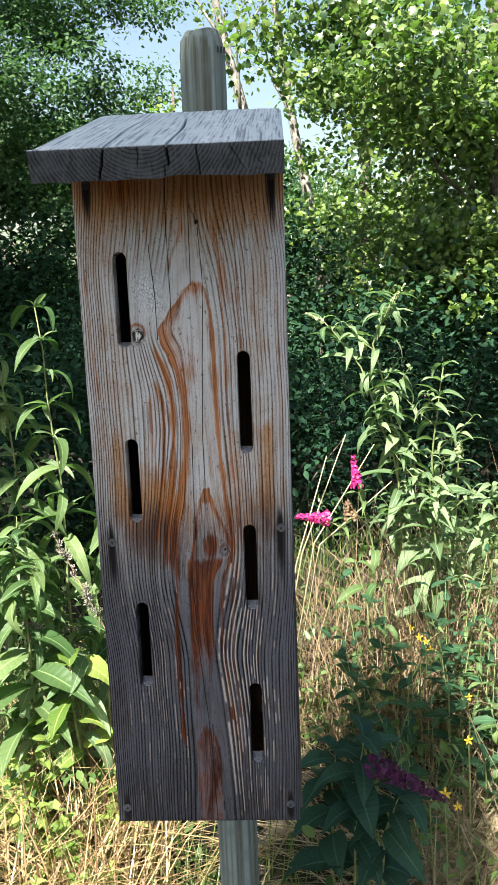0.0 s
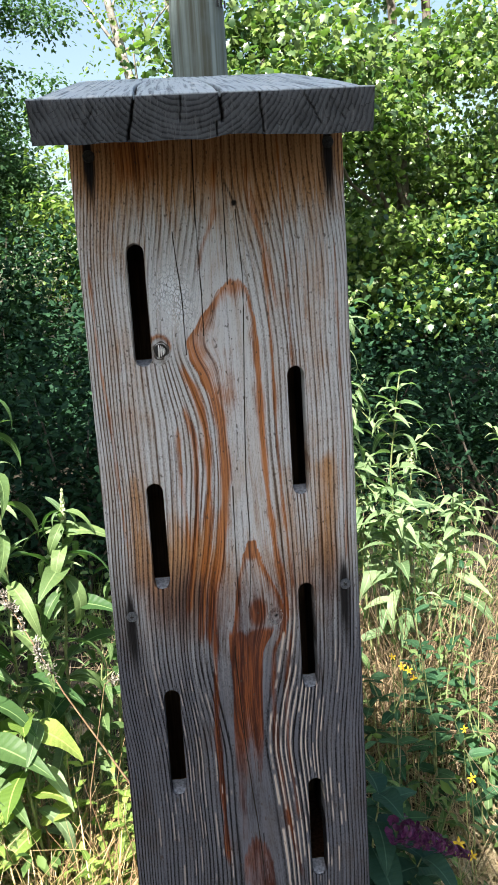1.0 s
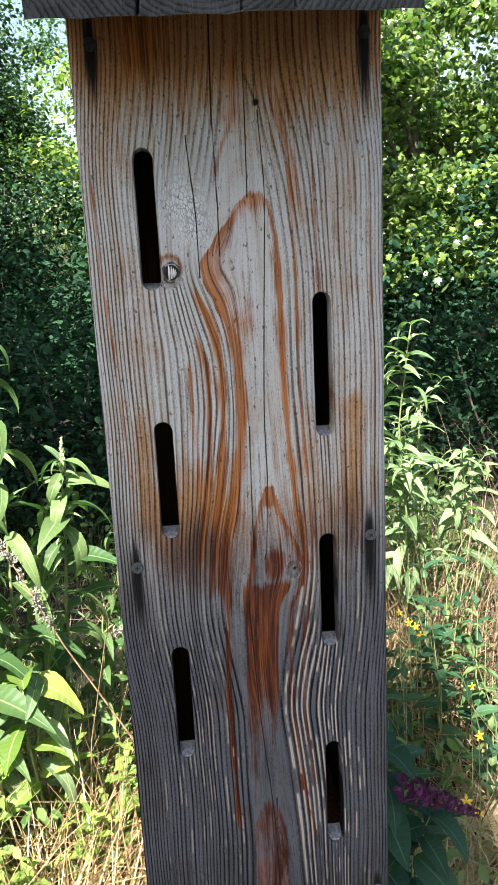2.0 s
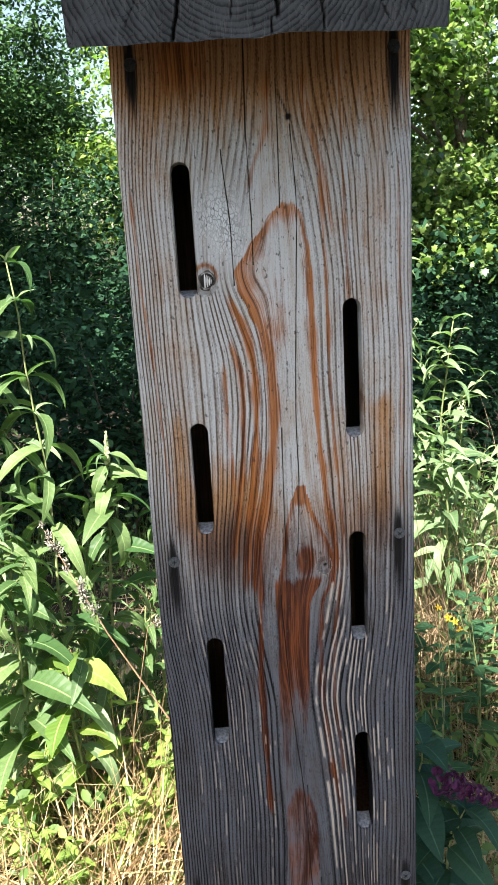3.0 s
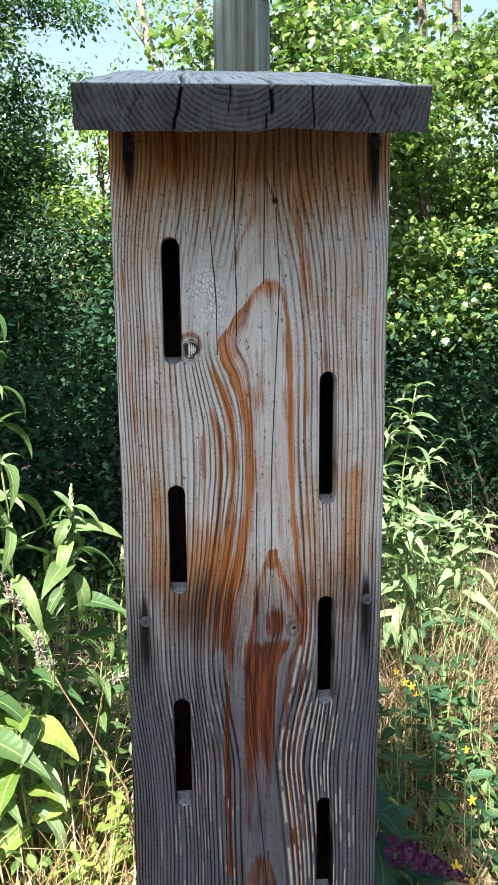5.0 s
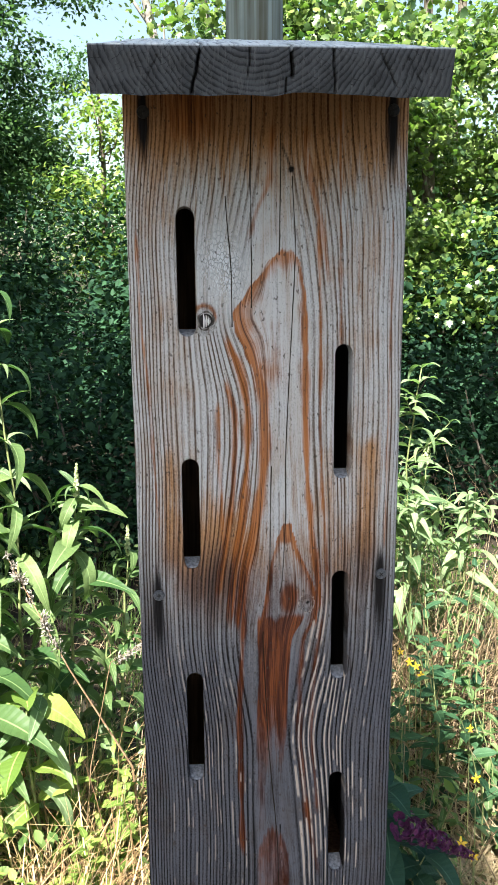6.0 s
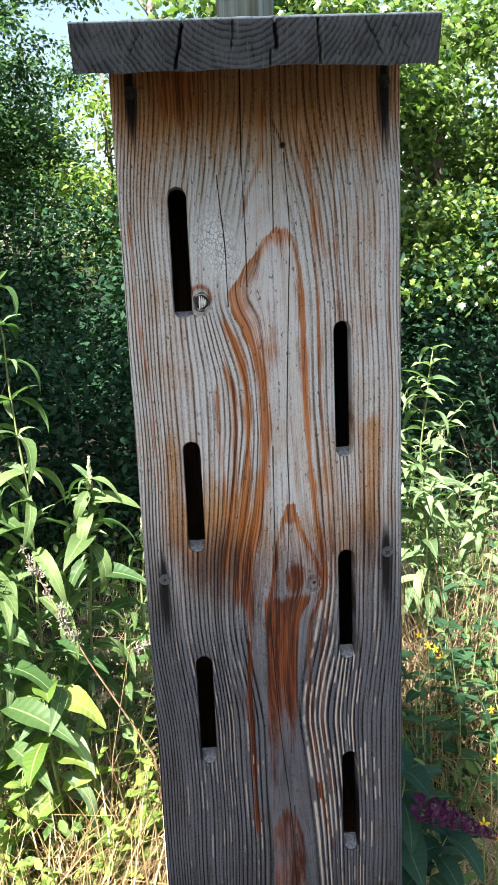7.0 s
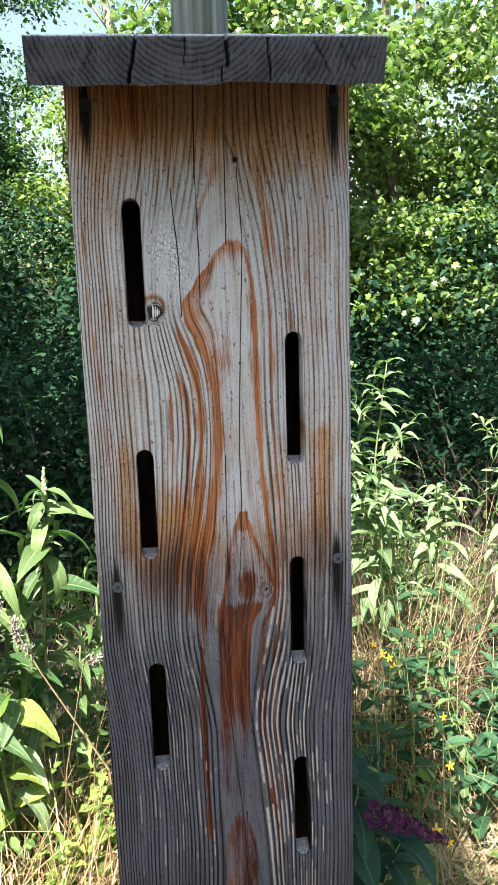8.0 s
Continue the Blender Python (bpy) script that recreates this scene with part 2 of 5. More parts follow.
M_BUDD_DEEP_SHADE = leaf_mat("deep_shade_leaf", (0.0130, 0.039, 0.029), (0.029, 0.069, 0.047), 0.2, 0.6, True, 0.08, True)
# bright yellow-green with the sunlight already in the leaf colour
M_SUN_LEAF = leaf_mat("sunlit_weed_leaf", (0.085, 0.145, 0.028), (0.27, 0.33, 0.085), 0.4, 0.5, True, 0.2, True)
M_WEED = leaf_mat("weed_leaf", (0.036, 0.081, 0.0211), (0.121, 0.178, 0.049), 0.35, 0.45)
# near-black green: shade of the canopy overhead put into the leaf colour
M_SHRUB_SHADED = leaf_mat("shaded_shrub_leaf", (0.004, 0.015, 0.010), (0.034, 0.082, 0.040), 0.15, 0.6, spec=0.06)
M_MAPLE = leaf_mat("maple_leaf", (0.020, 0.058, 0.022), (0.200, 0.270, 0.060), 0.36, 0.36, spec=0.6)
M_DARK_TREE = leaf_mat("dark_tree_leaf", (0.022, 0.060, 0.028), (0.090, 0.155, 0.058), 0.3, 0.6, spec=0.12)
M_LIGHT_TREE = leaf_mat("light_tree_leaf", (0.089, 0.146, 0.028), (0.211, 0.267, 0.057), 0.45, 0.4)
M_STEM = plain("green_stem", (0.105, 0.138, 0.049), (0.203, 0.219, 0.097), 60.0, 0.6)
M_DRY_STEM = plain("brown_dry_stem", (0.105, 0.065, 0.036), (0.219, 0.146, 0.081), 60.0, 0.8)
M_STRAW_STEM = plain("straw_stem", (0.267, 0.227, 0.121), (0.389, 0.340, 0.211), 80.0, 0.6)
M_SEED = plain("grey_seed_head", (0.16, 0.14, 0.115), (0.29, 0.26, 0.22), 200.0, 0.9)
M_MAGENTA = leaf_mat("magenta_petal", (0.405, 0.0122, 0.130), (0.608, 0.041, 0.243), 0.3, 0.5)
M_PURPLE = leaf_mat("purple_petal", (0.041, 0.0049, 0.045), (0.121, 0.0146, 0.097), 0.2, 0.5)
M_YELLOW = leaf_mat("yellow_petal", (0.567, 0.340, 0.0081), (0.689, 0.486, 0.024), 0.25, 0.5)
M_DEAD_HEAD = leaf_mat("dried_red_petal", (0.041, 0.0097, 0.0081), (0.105, 0.028, 0.0203), 0.15, 0.6)
M_BUD = leaf_mat("cream_bud", (0.243, 0.292, 0.130), (0.446, 0.470, 0.275), 0.3, 0.6)


# ---- building helpers ----
def mesh_of(name, verts, faces, material, smooth=False):
    me = bpy.data.meshes.new(name)
    me.from_pydata([tuple(v) for v in verts], [], [tuple(f) for f in faces])
    me.materials.append(material)
    if smooth:
        me.polygons.foreach_set("use_smooth", [True] * len(me.polygons))
    me.update()
    return me


def arrays_to_mesh(name, verts, loops, size, material, smooth=False):
    """A mesh of many alike faces with `size` corners each, from arrays."""
    me = bpy.data.meshes.new(name)
    n = len(loops) // size
    me.vertices.add(len(verts))
    me.vertices.foreach_set("co", np.asarray(verts, dtype=np.float32).ravel())
    me.loops.add(len(loops))
    me.loops.foreach_set("vertex_index", np.asarray(loops, dtype=np.int32))
    me.polygons.add(n)
    me.polygons.foreach_set("loop_start", np.arange(n, dtype=np.int32) * size)
    me.materials.append(material)
    me.update(calc_edges=True)
    me.validate()
    if smooth:
        me.polygons.foreach_set("use_smooth", [True] * len(me.polygons))
    return me


def part(name, data, parent=None, label="", m=None):
    ob = new(name, data)
    if parent is not None:
        ob.parent = parent
    if m is not None:
        ob.matrix_basis = m
    if label:
        tagged(ob, label)
    return ob


def thing(name, at, label, category, group="", kind=""):
    ob = new(name)
    ob.empty_display_size = 0.05
    ob.location = at
    return tagged(ob, label, category, group, kind)


def from_bm(name, bm, material, smooth=False):
    me = bpy.data.meshes.new(name)
    bm.to_mesh(me)
    bm.free()
    me.materials.append(material)
    if smooth:
        me.polygons.foreach_set("use_smooth", [True] * len(me.polygons))
    return me


def tube(points, radii, sides=6, cap=True):
    pts = [Vector(p) for p in points]
    verts, faces = [], []
    side = Vector((1, 0, 0))
    for i, p in enumerate(pts):
        d = (pts[min(i + 1, len(pts) - 1)] - pts[max(i - 1, 0)]).normalized()
        side = (side - d * side.dot(d))
        side = side.normalized() if side.length > 1e-4 else d.orthogonal().normalized()
        up = d.cross(side)
        for k in range(sides):
            a = 2 * math.pi * k / sides
            verts.append(p + (side * math.cos(a) + up * math.sin(a)) * radii[i])
    for i in range(len(pts) - 1):
        for k in range(sides):
            j = (k + 1) % sides
            faces.append((i * sides + k, i * sides + j, (i + 1) * sides + j, (i + 1) * sides + k))
    if cap:
        faces.append(tuple(range(sides))[::-1])
        faces.append(tuple((len(pts) - 1) * sides + k for k in range(sides)))
    return verts, faces


def join(pieces):
    verts, faces = [], []
    for v, f in pieces:
        o = len(verts)
        verts += v
        faces += [tuple(i + o for i in q) for q in f]
    return verts, faces


def bend(a, b, sag, n=6, rng=random, wob=0.0):
    a, b = Vector(a), Vector(b)
    out = []
    for i in range(n + 1):
        t = i / n
        p = a.lerp(b, t) + Vector((0, 0, sag * 4 * t * (1 - t)))
        if wob and 0 < i < n:
            p += Vector((rng.uniform(-wob, wob), rng.uniform(-wob, wob), rng.uniform(-wob, wob)))
        out.append(p)
    return out


# leaf outlines as triangles: points (along x across, y along the leaf, z), unit length
OVAL = (np.array([(0, 0, 0), (-0.26, 0.35, 0.07), (0, 0.45, 0), (0.26, 0.35, 0.07), (-0.2, 0.7, 0.05), (0.2, 0.7, 0.05), (0, 1, -0.1)]),
        [0, 2, 1, 0, 3, 2, 1, 2, 4, 3, 5, 2, 2, 6, 4, 2, 5, 6])
SIMPLE = (np.array([(0, 0, 0), (-0.3, 0.5, 0.06), (0.3, 0.5, 0.06), (0, 1, -0.06)]), [0, 2, 1, 1, 2, 3])
_star = [(0, 0.1), (0.25, 0.02), (0.3, 0.18), (0.55, 0.28), (0.42, 0.45), (0.4, 0.72), (0.2, 0.68), (0, 1.0)]
_ring = _star + [(-x, y) for x, y in _star[-2:0:-1]]
MAPLE = (np.array([(0, 0.35, 0.05)] + [(x, y, -0.25 * x * x - 0.06 * y) for x, y in _ring]),
         [k for i in range(len(_ring)) for k in (0, 1 + i, 1 + (i + 1) % len(_ring))])
PETAL = (np.array([(-0.3, 0, 0), (0.3, 0, 0), (0.42, 0.8, 0.1), (-0.42, 0.8, 0.1)]), [0, 1, 2, 0, 2, 3])


def scatter_leaves(name, at, size, outline, material, rng, up=0.6, away=None, toward=0.0):
    """Many leaves in one mesh. at: places (n, 3); up: how far the faces turn to the sky; away: the way each leaf points."""
    n = len(at)
    base, tri = outline
    nor = rng.normal(size=(n, 3)) * (1 - up) + np.array((0, 0, up)) + toward * np.array(SUN)
    if away is not None:
        nor += away * 0.25
    nor /= np.linalg.norm(nor, axis=1)[:, None] + 1e-9
    along = rng.normal(size=(n, 3))
    if away is not None:
        along += away * 1.2 + np.array((0, 0, -0.35))
    along -= nor * (along * nor).sum(1)[:, None]
    along /= np.linalg.norm(along, axis=1)[:, None] + 1e-9
    across = np.cross(along, nor)
    s = size * rng.uniform(0.6, 1.25, n)
    v = at[:, None, :] + s[:, None, None] * (base[None, :, 0:1] * across[:, None, :] + base[None, :, 1:2] * along[:, None, :] + base[None, :, 2:3] * nor[:, None, :])
    loops = (np.arange(n)[:, None] * len(base) + np.array(tri)[None, :]).ravel()
    return arrays_to_mesh(name, v.reshape(-1, 3), loops, 3, material)


def clumps(rng, centre, radii, count, shell=0.55, gap=0.0, freq=1.0):
    """Centres of leafy twigs in an uneven ellipsoid."""
    out = []
    while len(out) < count:
        d = rng.normal(size=3)
        d /= np.linalg.norm(d)
        r = shell + (1 - shell) * rng.random() ** 0.7 if rng.random() < 0.75 else rng.random()
        bump = 1 + 0.28 * noise.noise(Vector(d * 2.3) + Vector((centre[0], centre[1], 0)))
        p = np.array(centre) + d * r * bump * np.array(radii)
        if gap and noise.noise(Vector(p * freq)) < -0.45 + gap:
            continue
        out.append(p)
    return np.array(out)


def tree(name, base, height, centre, radii, count, per, spread, size, outline, material, bark, seed, label, thick=0.12, limbs=9, gap=0.0, lean=(0, 0), up=0.55, shell=0.55, freq=1.0, toward=0.0, bough=0, reach=0.5):
    rng = np.random.default_rng(seed)
    rnd = random.Random(seed)
    ob = thing(name, base, label, "tree")
    b = np.array(base)
    top = Vector((lean[0], lean[1], height))
    trunk = bend((0, 0, -0.1), top, 0, 8, rnd, thick * 0.5)
    radius = [thick * (1 - 0.8 * i / 8) * (1.35 if i == 0 else 1) for i in range(9)]
    part("trunk", mesh_of("trunk", *tube(trunk, radius, 9), bark, True), ob)
    if bough:
        heads = clumps(rng, np.array(centre) - b, radii, count // bough, shell, gap, freq)
        count = len(heads) * bough
        cs = np.repeat(heads, bough, axis=0) + rng.normal(size=(count, 3)) * np.array((reach, reach, reach * 0.55))
    else:
        cs = clumps(rng, np.array(centre) - b, radii, count, shell, gap, freq)
    for i in rng.choice(count, min(limbs, count), replace=False):
        end = Vector(cs[i])
        k = min(7, max(1, int(8 * (end.z - 0.35 * (Vector((end.x, end.y)).length)) / height)))
        p = bend(trunk[k], end, -0.06 * end.length * rnd.random(), 5, rnd, 0.05)
        part("limb", mesh_of("limb", *tube(p, [radius[k] * 0.38 * (1 - 0.85 * j / 5) + 0.004 for j in range(6)], 6), bark, True), ob)
    at = (cs[:, None, :] + rng.normal(size=(count, per, 3)) * np.array(spread)).reshape(-1, 3)
    away = (at - np.repeat(cs, per, axis=0))
    away /= np.linalg.norm(away, axis=1)[:, None] + 1e-9
    part("crown", scatter_leaves("crown", at, size, outline, material, rng, up, away, toward), ob)
    return ob


# ---- ground ----
def ground():
    xs = np.concatenate([np.linspace(-60, -6, 14), np.linspace(-5, 5, 81), np.linspace(6, 60, 14)])
    ys = np.concatenate([np.linspace(-40, -5, 9), np.linspace(-4, 7, 89), np.linspace(8, 90, 22)])
    verts = [(x, y, 0.05 * noise.noise(Vector((x * 1.3, y * 1.3, 0))) + 0.02 * noise.noise(Vector((x * 6, y * 6, 3)))) for y in ys for x in xs]
    w = len(xs)
    faces = [(j * w + i, j * w + i + 1, (j + 1) * w + i + 1, (j + 1) * w + i) for j in range(len(ys) - 1) for i in range(w - 1)]
    tagged(new("ground", mesh_of("ground", verts, faces, M_SOIL, True)), "brown soil under leaf litter and dry grass", "ground", kind="structure")


ground()

# ---- the butterfly house ----
FRONT_W, FRONT_LOW, FRONT_TOP, THICK = 0.1175, 0.820, 1.634, 0.020
SLOT_R = 0.0078
SLOTS = [(-0.0695, 1.433, 1.540), (0.0665, 1.305, 1.425), (-0.0690, 1.224, 1.326), (0.0660, 1.110, 1.218), (-0.0695, 1.010, 1.122), (0.0660, 0.903, 1.013)]
PITCH = math.atan(0.296)
house = thing("butterfly_house", (0, 0, 0.82), "tall narrow weathered wooden butterfly house with slots on a post", "butterfly house")


def step(a, b, v):
    t = np.clip((v - a) / (b - a), 0, 1)
    return t * t * (3 - 2 * t)


def bell(v, c, w):
    return np.exp(-((v - c) / w) ** 2)


def track(z, zs, xs):
    return sum(k * np.interp(z + d, zs, xs) for d, k in ((-0.010, 0.15), (-0.005, 0.2), (0, 0.3), (0.005, 0.2), (0.010, 0.15)))


def grain(x, z):
    """The growth rings of the front board at (x, z): the ring count and the place across the straightened grain."""
    # how far the rings left and right of the heart swing aside, round the knots and towards the arches
    swing_l = track(z, [0.82, 1.165, 1.22, 1.26, 1.30, 1.334, 1.384, 1.423, 1.447, 1.462, 1.48, 1.512, 1.557, 1.60],
                    [-0.027, -0.027, -0.0225, -0.012, -0.006, -0.0025, -0.0046, -0.016, -0.031, -0.029, -0.021, -0.015, -0.011, -0.010]) + 0.0175
    swing_r = track(z, [0.82, 0.922, 0.986, 1.046, 1.105, 1.15, 1.185, 1.216, 1.254, 1.296, 1.34, 1.45, 1.50, 1.58],
                    [0.049, 0.0435, 0.037, 0.0325, 0.0325, 0.036, 0.044, 0.0435, 0.039, 0.0355, 0.0332, 0.033, 0.029, 0.022]) - 0.034
    low = -0.092 + 0.022 * bell(z, 1.448, 0.035)
    t = np.clip((x - low) / (0.0 - low), 0, 1)
    xi = x - swing_l * t * t * (3 - 2 * t) * step(0.006, -0.020, x) - swing_r * step(0.088, 0.032, x) * step(0.004, 0.026, x)
    xi = xi + 0.0011 * np.sin(z * 17 + 1.0) + 0.0006 * np.sin(z * 41 + x * 50)
    u = np.abs(xi - 0.009)
    inset = 0.026 - 0.013 * step(1.16, 1.04, z)
    lay = 0.004 * np.log1p(np.exp((u - inset) / 0.004)) * (222 + 40 * step(0.07, 0.12, u))
    heart = 75 * np.minimum(u, 0.034) * step(1.495, 1.62, z)
    ph = 7.7 + lay + heart + 0.8 * np.sin(u * 95 + 1.0) * step(0.03, 0.06, u) + 0.35 * np.sign(xi - 0.009)
    near = np.zeros_like(x)
    for kx, kz, a in ((-0.0545, 1.447, 0.0085), (0.0353, 1.1876, 0.0058)):
        r = np.hypot(x - kx, (z - kz) * 0.8)
        inside = step(a * 1.25, a * 0.8, r)
        ph = ph * (1 - inside) + inside * (r / a * 1.4 + 0.4)
        near = np.maximum(near, bell(r, a * 0.8, 0.0014))
    return ph, xi, near


def streaks(x, z):
    """Orange resin bands along single rings, as (places up the board, places across, half width, strength)."""
    out = np.zeros_like(x)
    for zs, xs, w, k in (
        ([1.165, 1.22, 1.262, 1.30, 1.334, 1.384, 1.425], [-0.028, -0.0225, -0.012, -0.006, -0.0025, -0.0046, -0.0155], 0.0044, 0.98),
        ([1.17, 1.22, 1.273, 1.324, 1.365, 1.404, 1.43], [-0.0365, -0.031, -0.023, -0.019, -0.0175, -0.0235, -0.037], 0.0036, 0.90),
        ([1.194, 1.247, 1.30, 1.365, 1.395], [-0.0476, -0.038, -0.031, -0.0288, -0.0375], 0.0028, 0.75),
        ([1.20, 1.242, 1.284, 1.326, 1.376], [-0.046, -0.0407, -0.0417, -0.0441, -0.0441], 0.0024, 0.62),
        ([1.183, 1.216, 1.254, 1.296, 1.342, 1.397, 1.45], [0.0484, 0.0446, 0.039, 0.0355, 0.0332, 0.0326, 0.031], 0.0030, 0.95),
        ([1.19, 1.243, 1.296, 1.347, 1.44, 1.53], [0.0547, 0.0521, 0.0481, 0.0463, 0.0455, 0.043], 0.0018, 0.66),
        ([0.93, 1.02, 1.08, 1.137, 1.20], [-0.026, -0.027, -0.028, -0.025, -0.0228], 0.0026, 0.85),
        ([0.90, 0.986, 1.046, 1.105, 1.156, 1.172], [0.049, 0.035, 0.0294, 0.0287, 0.0322, 0.0429], 0.0028, 0.66),
        ([0.97, 1.058, 1.127, 1.172], [0.048, 0.0404, 0.0434, 0.0498], 0.0022, 0.60),
        ([1.512, 1.54, 1.557, 1.60], [-0.0166, -0.0087, 0.0011, 0.004], 0.0026, 0.62),
        ([1.478, 1.515, 1.542, 1.565, 1.60], [0.0518, 0.0474, 0.0407, 0.034, 0.031], 0.0026, 0.52),
        ([1.30, 1.45, 1.62], [0.064, 0.063, 0.060], 0.0015, 0.50), ([1.24, 1.40, 1.54], [0.1065, 0.107, 0.106], 0.0013, 0.55),
        ([1.26, 1.38, 1.45, 1.52], [-0.098, -0.103, -0.109, -0.110], 0.0014, 0.60),
    ):
        fray = 1 + 0.35 * np.sin(z * 83 + xs[0] * 900) * np.sin(z * 37)
        out = np.maximum(out, k * bell(x, track(z, zs, xs), 1.2 * w * fray) * step(zs[0] - 0.012, zs[0] + 0.012, z) * step(zs[-1] + 0.012, zs[-1] - 0.008, z))
    return out


def fields(x, z):
    ph, xi, near = grain(x, z)
    e = 0.0008
    steep = np.hypot((grain(x + e, z)[0] - ph) / e, (grain(x, z + e)[0] - ph) / e) + 1.0
    frost = bell(x, -0.040, 0.021) * bell(z, 1.487, 0.036)
    f = {"phase": ph, "xi": xi, "frost": frost, "calm": np.clip(np.maximum(step(140, 40, steep), frost), 0, 1)}
    f["bold"] = bell(x, -0.044, 0.020) * bell(z, 1.418, 0.024) + 0.12 * bell(x, 0.042, 0.024) * step(1.18, 1.08, z) + 0.5 * step(-0.085, -0.10, x) + 0.35 * bell(x, -0.03, 0.03) * step(1.22, 1.12, z)
    ax = np.abs(x)
    f["warm"] = (-0.06 + 0.20 * step(1.44, 1.54, z) + 0.90 * step(1.535, 1.625, z) - 0.16 * step(0.095, 0.115, ax) + 0.26 * bell(z, 1.42, 0.20) * bell(ax, 0.09, 0.02)
                 + 0.80 * bell(z, 1.240, 0.052) * bell(x, -0.050, 0.032) + 0.50 * bell(z, 1.215, 0.06) * step(0.11, 0.07, ax)
                 + 0.62 * bell(x, 0.091, 0.009) * step(1.350, 1.333, z + 0.5 * (0.09 - x)) * step(1.17, 1.25, z)
                 + 0.40 * bell(x, -0.088, 0.007) * step(1.348, 1.325, z) * step(1.20, 1.26, z) + 0.30 * bell(x, 0.052, 0.02) * bell(z, 1.28, 0.06) - 0.35 * frost)
    # the top arch: an orange band along its rim, fading inwards
    rim_l = track(z, [1.36, 1.395, 1.428, 1.447, 1.4525, 1.480, 1.498, 1.503], [-0.0065, -0.010, -0.0242, -0.0325, -0.0315, -0.0105, 0.0043, 0.013]) + 0.0009 * np.sin(z * 310)
    rim_r = track(z, [1.395, 1.450, 1.479, 1.497, 1.503], [0.0350, 0.0340, 0.0312, 0.0257, 0.0185]) + 0.0006 * np.sin(z * 270 + 1)
    arch = np.maximum(step(-0.0012, 0.0012, x - rim_l) * np.exp(-np.maximum(x - rim_l, 0) / (0.011 + 0.014 * step(1.47, 1.43, z))), step(-0.0012, 0.0012, rim_r - x) * np.exp(-np.maximum(rim_r - x, 0) / 0.0055))
    crown = step(1.479, 1.500, z)
    arch = np.maximum(arch, 0.8 * crown) * step(1.5075, 1.502, z + 0.0012 * np.sin(x * 900)) * step(1.365, 1.410, z) * (x > rim_l - 0.002) * (x < rim_r + 0.002)
    rust = np.maximum(0.96 * arch, streaks(x, z))
    # the inner arch beside the small knot: orange rim, grey heart, an orange eye by the knot
    in_l = track(z, [1.10, 1.153, 1.191, 1.224, 1.2476, 1.2636], [-0.013, -0.0105, -0.004, 0.001, 0.007, 0.0160])
    in_r = track(z, [1.165, 1.186, 1.208, 1.230, 1.247, 1.2636], [0.044, 0.0468, 0.0408, 0.0313, 0.0234, 0.0185])
    inner = np.maximum(step(-0.001, 0.001, x - in_l) * np.exp(-np.maximum(x - in_l, 0) / 0.0085), step(-0.001, 0.001, in_r - x) * np.exp(-np.maximum(in_r - x, 0) / 0.0075))
    inner = np.maximum(inner, step(1.238, 1.252, z)) * (x > in_l - 0.0015) * (x < in_r + 0.0015) * step(1.267, 1.262, z) * step(1.158, 1.172, z)
    eye = bell(np.hypot(x - 0.018, (z - 1.193) * 0.62), 0.0, 0.0105)
    rust = np.maximum(rust, np.maximum(1.05 * inner, 1.05 * eye))
    # the broad red streak under it, and the brown tongue at the foot
    s_l = track(z, [0.99, 1.067, 1.119, 1.16], [-0.011, -0.0123, -0.0088, -0.0105])
    s_r = track(z, [0.99, 1.053, 1.117, 1.157, 1.175], [0.009, 0.0171, 0.0186, 0.0215, 0.036])
    body = step(-0.0012, 0.0012, x - s_l) * step(-0.0012, 0.0012, s_r - x) * step(1.186, 1.165, z)
    rust = np.maximum(rust, 1.15 * body * step(0.965, 1.13, z) * (1 - 0.35 * bell(x, 0.004, 0.004) * step(1.13, 1.07, z)))
    toe = step(0.962, 0.950, z + 120 * (x - 0.0035) ** 2 + 0.003 * np.sin(x * 1500)) * step(-0.001, 0.001, x + 0.0115) * step(-0.001, 0.001, 0.0195 - x)
    rust = np.maximum(rust, 0.55 * toe)
    rust = rust + 0.62 * bell(x, -0.062, 0.020) * step(1.565, 1.615, z) + 0.30 * step(1.57, 1.64, z)
    rust = np.maximum(rust, 0.5 * bell(x, -0.0075, 0.005) * bell(z, 1.00, 0.05))
    ring = np.hypot(x + 0.0548, (z - 1.4475) * 0.85)
    rust = np.maximum(rust, 0.75 * bell(ring, 0.0098, 0.0022) * step(1.440, 1.450, z))
    f["rust"] = rust - 0.75 * bell(x, 0.0145, 0.0075) * bell(z, 1.226, 0.013) - 0.6 * bell(x, 0.006, 0.003) * bell(z, 1.188, 0.03)
    f["worn"] = 0.96 * step(1.36, 1.06, z) + 0.16 * step(0.085, 0.117, ax) * step(1.40, 1.2, z) + 0.10 * step(1.0, 0.85, z)
    dark = np.zeros_like(x)
    for sx, sz, long in ((-0.101, 1.200, 0.075), (0.103, 1.216, 0.075), (-0.101, 1.615, 0.05), (0.104, 1.618, 0.07), (-0.105, 0.841, 0.03), (0.106, 0.845, 0.03)):
        below = step(sz + 0.02, sz - 0.01, z) * step(sz - 1.3 * long, sz - 0.1 * long, z)
        dark = np.maximum(dark, 1.15 * below * bell(x, sx, 0.0056))
        dark = np.maximum(dark, 1.05 * bell(x, sx, 0.0052) * step(sz + 0.04, sz, z) * step(sz - 0.02, sz, z))
    dark = np.maximum(dark, 0.44 * step(1.02, 0.84, z) * (1 - 0.7 * toe))
    for sx, lo, hi in SLOTS:
        dark = np.maximum(dark, 0.16 * bell(x, sx, 0.010) * step(lo + 0.01, lo - 0.004, z) * step(lo - 0.04, lo - 0.01, z))
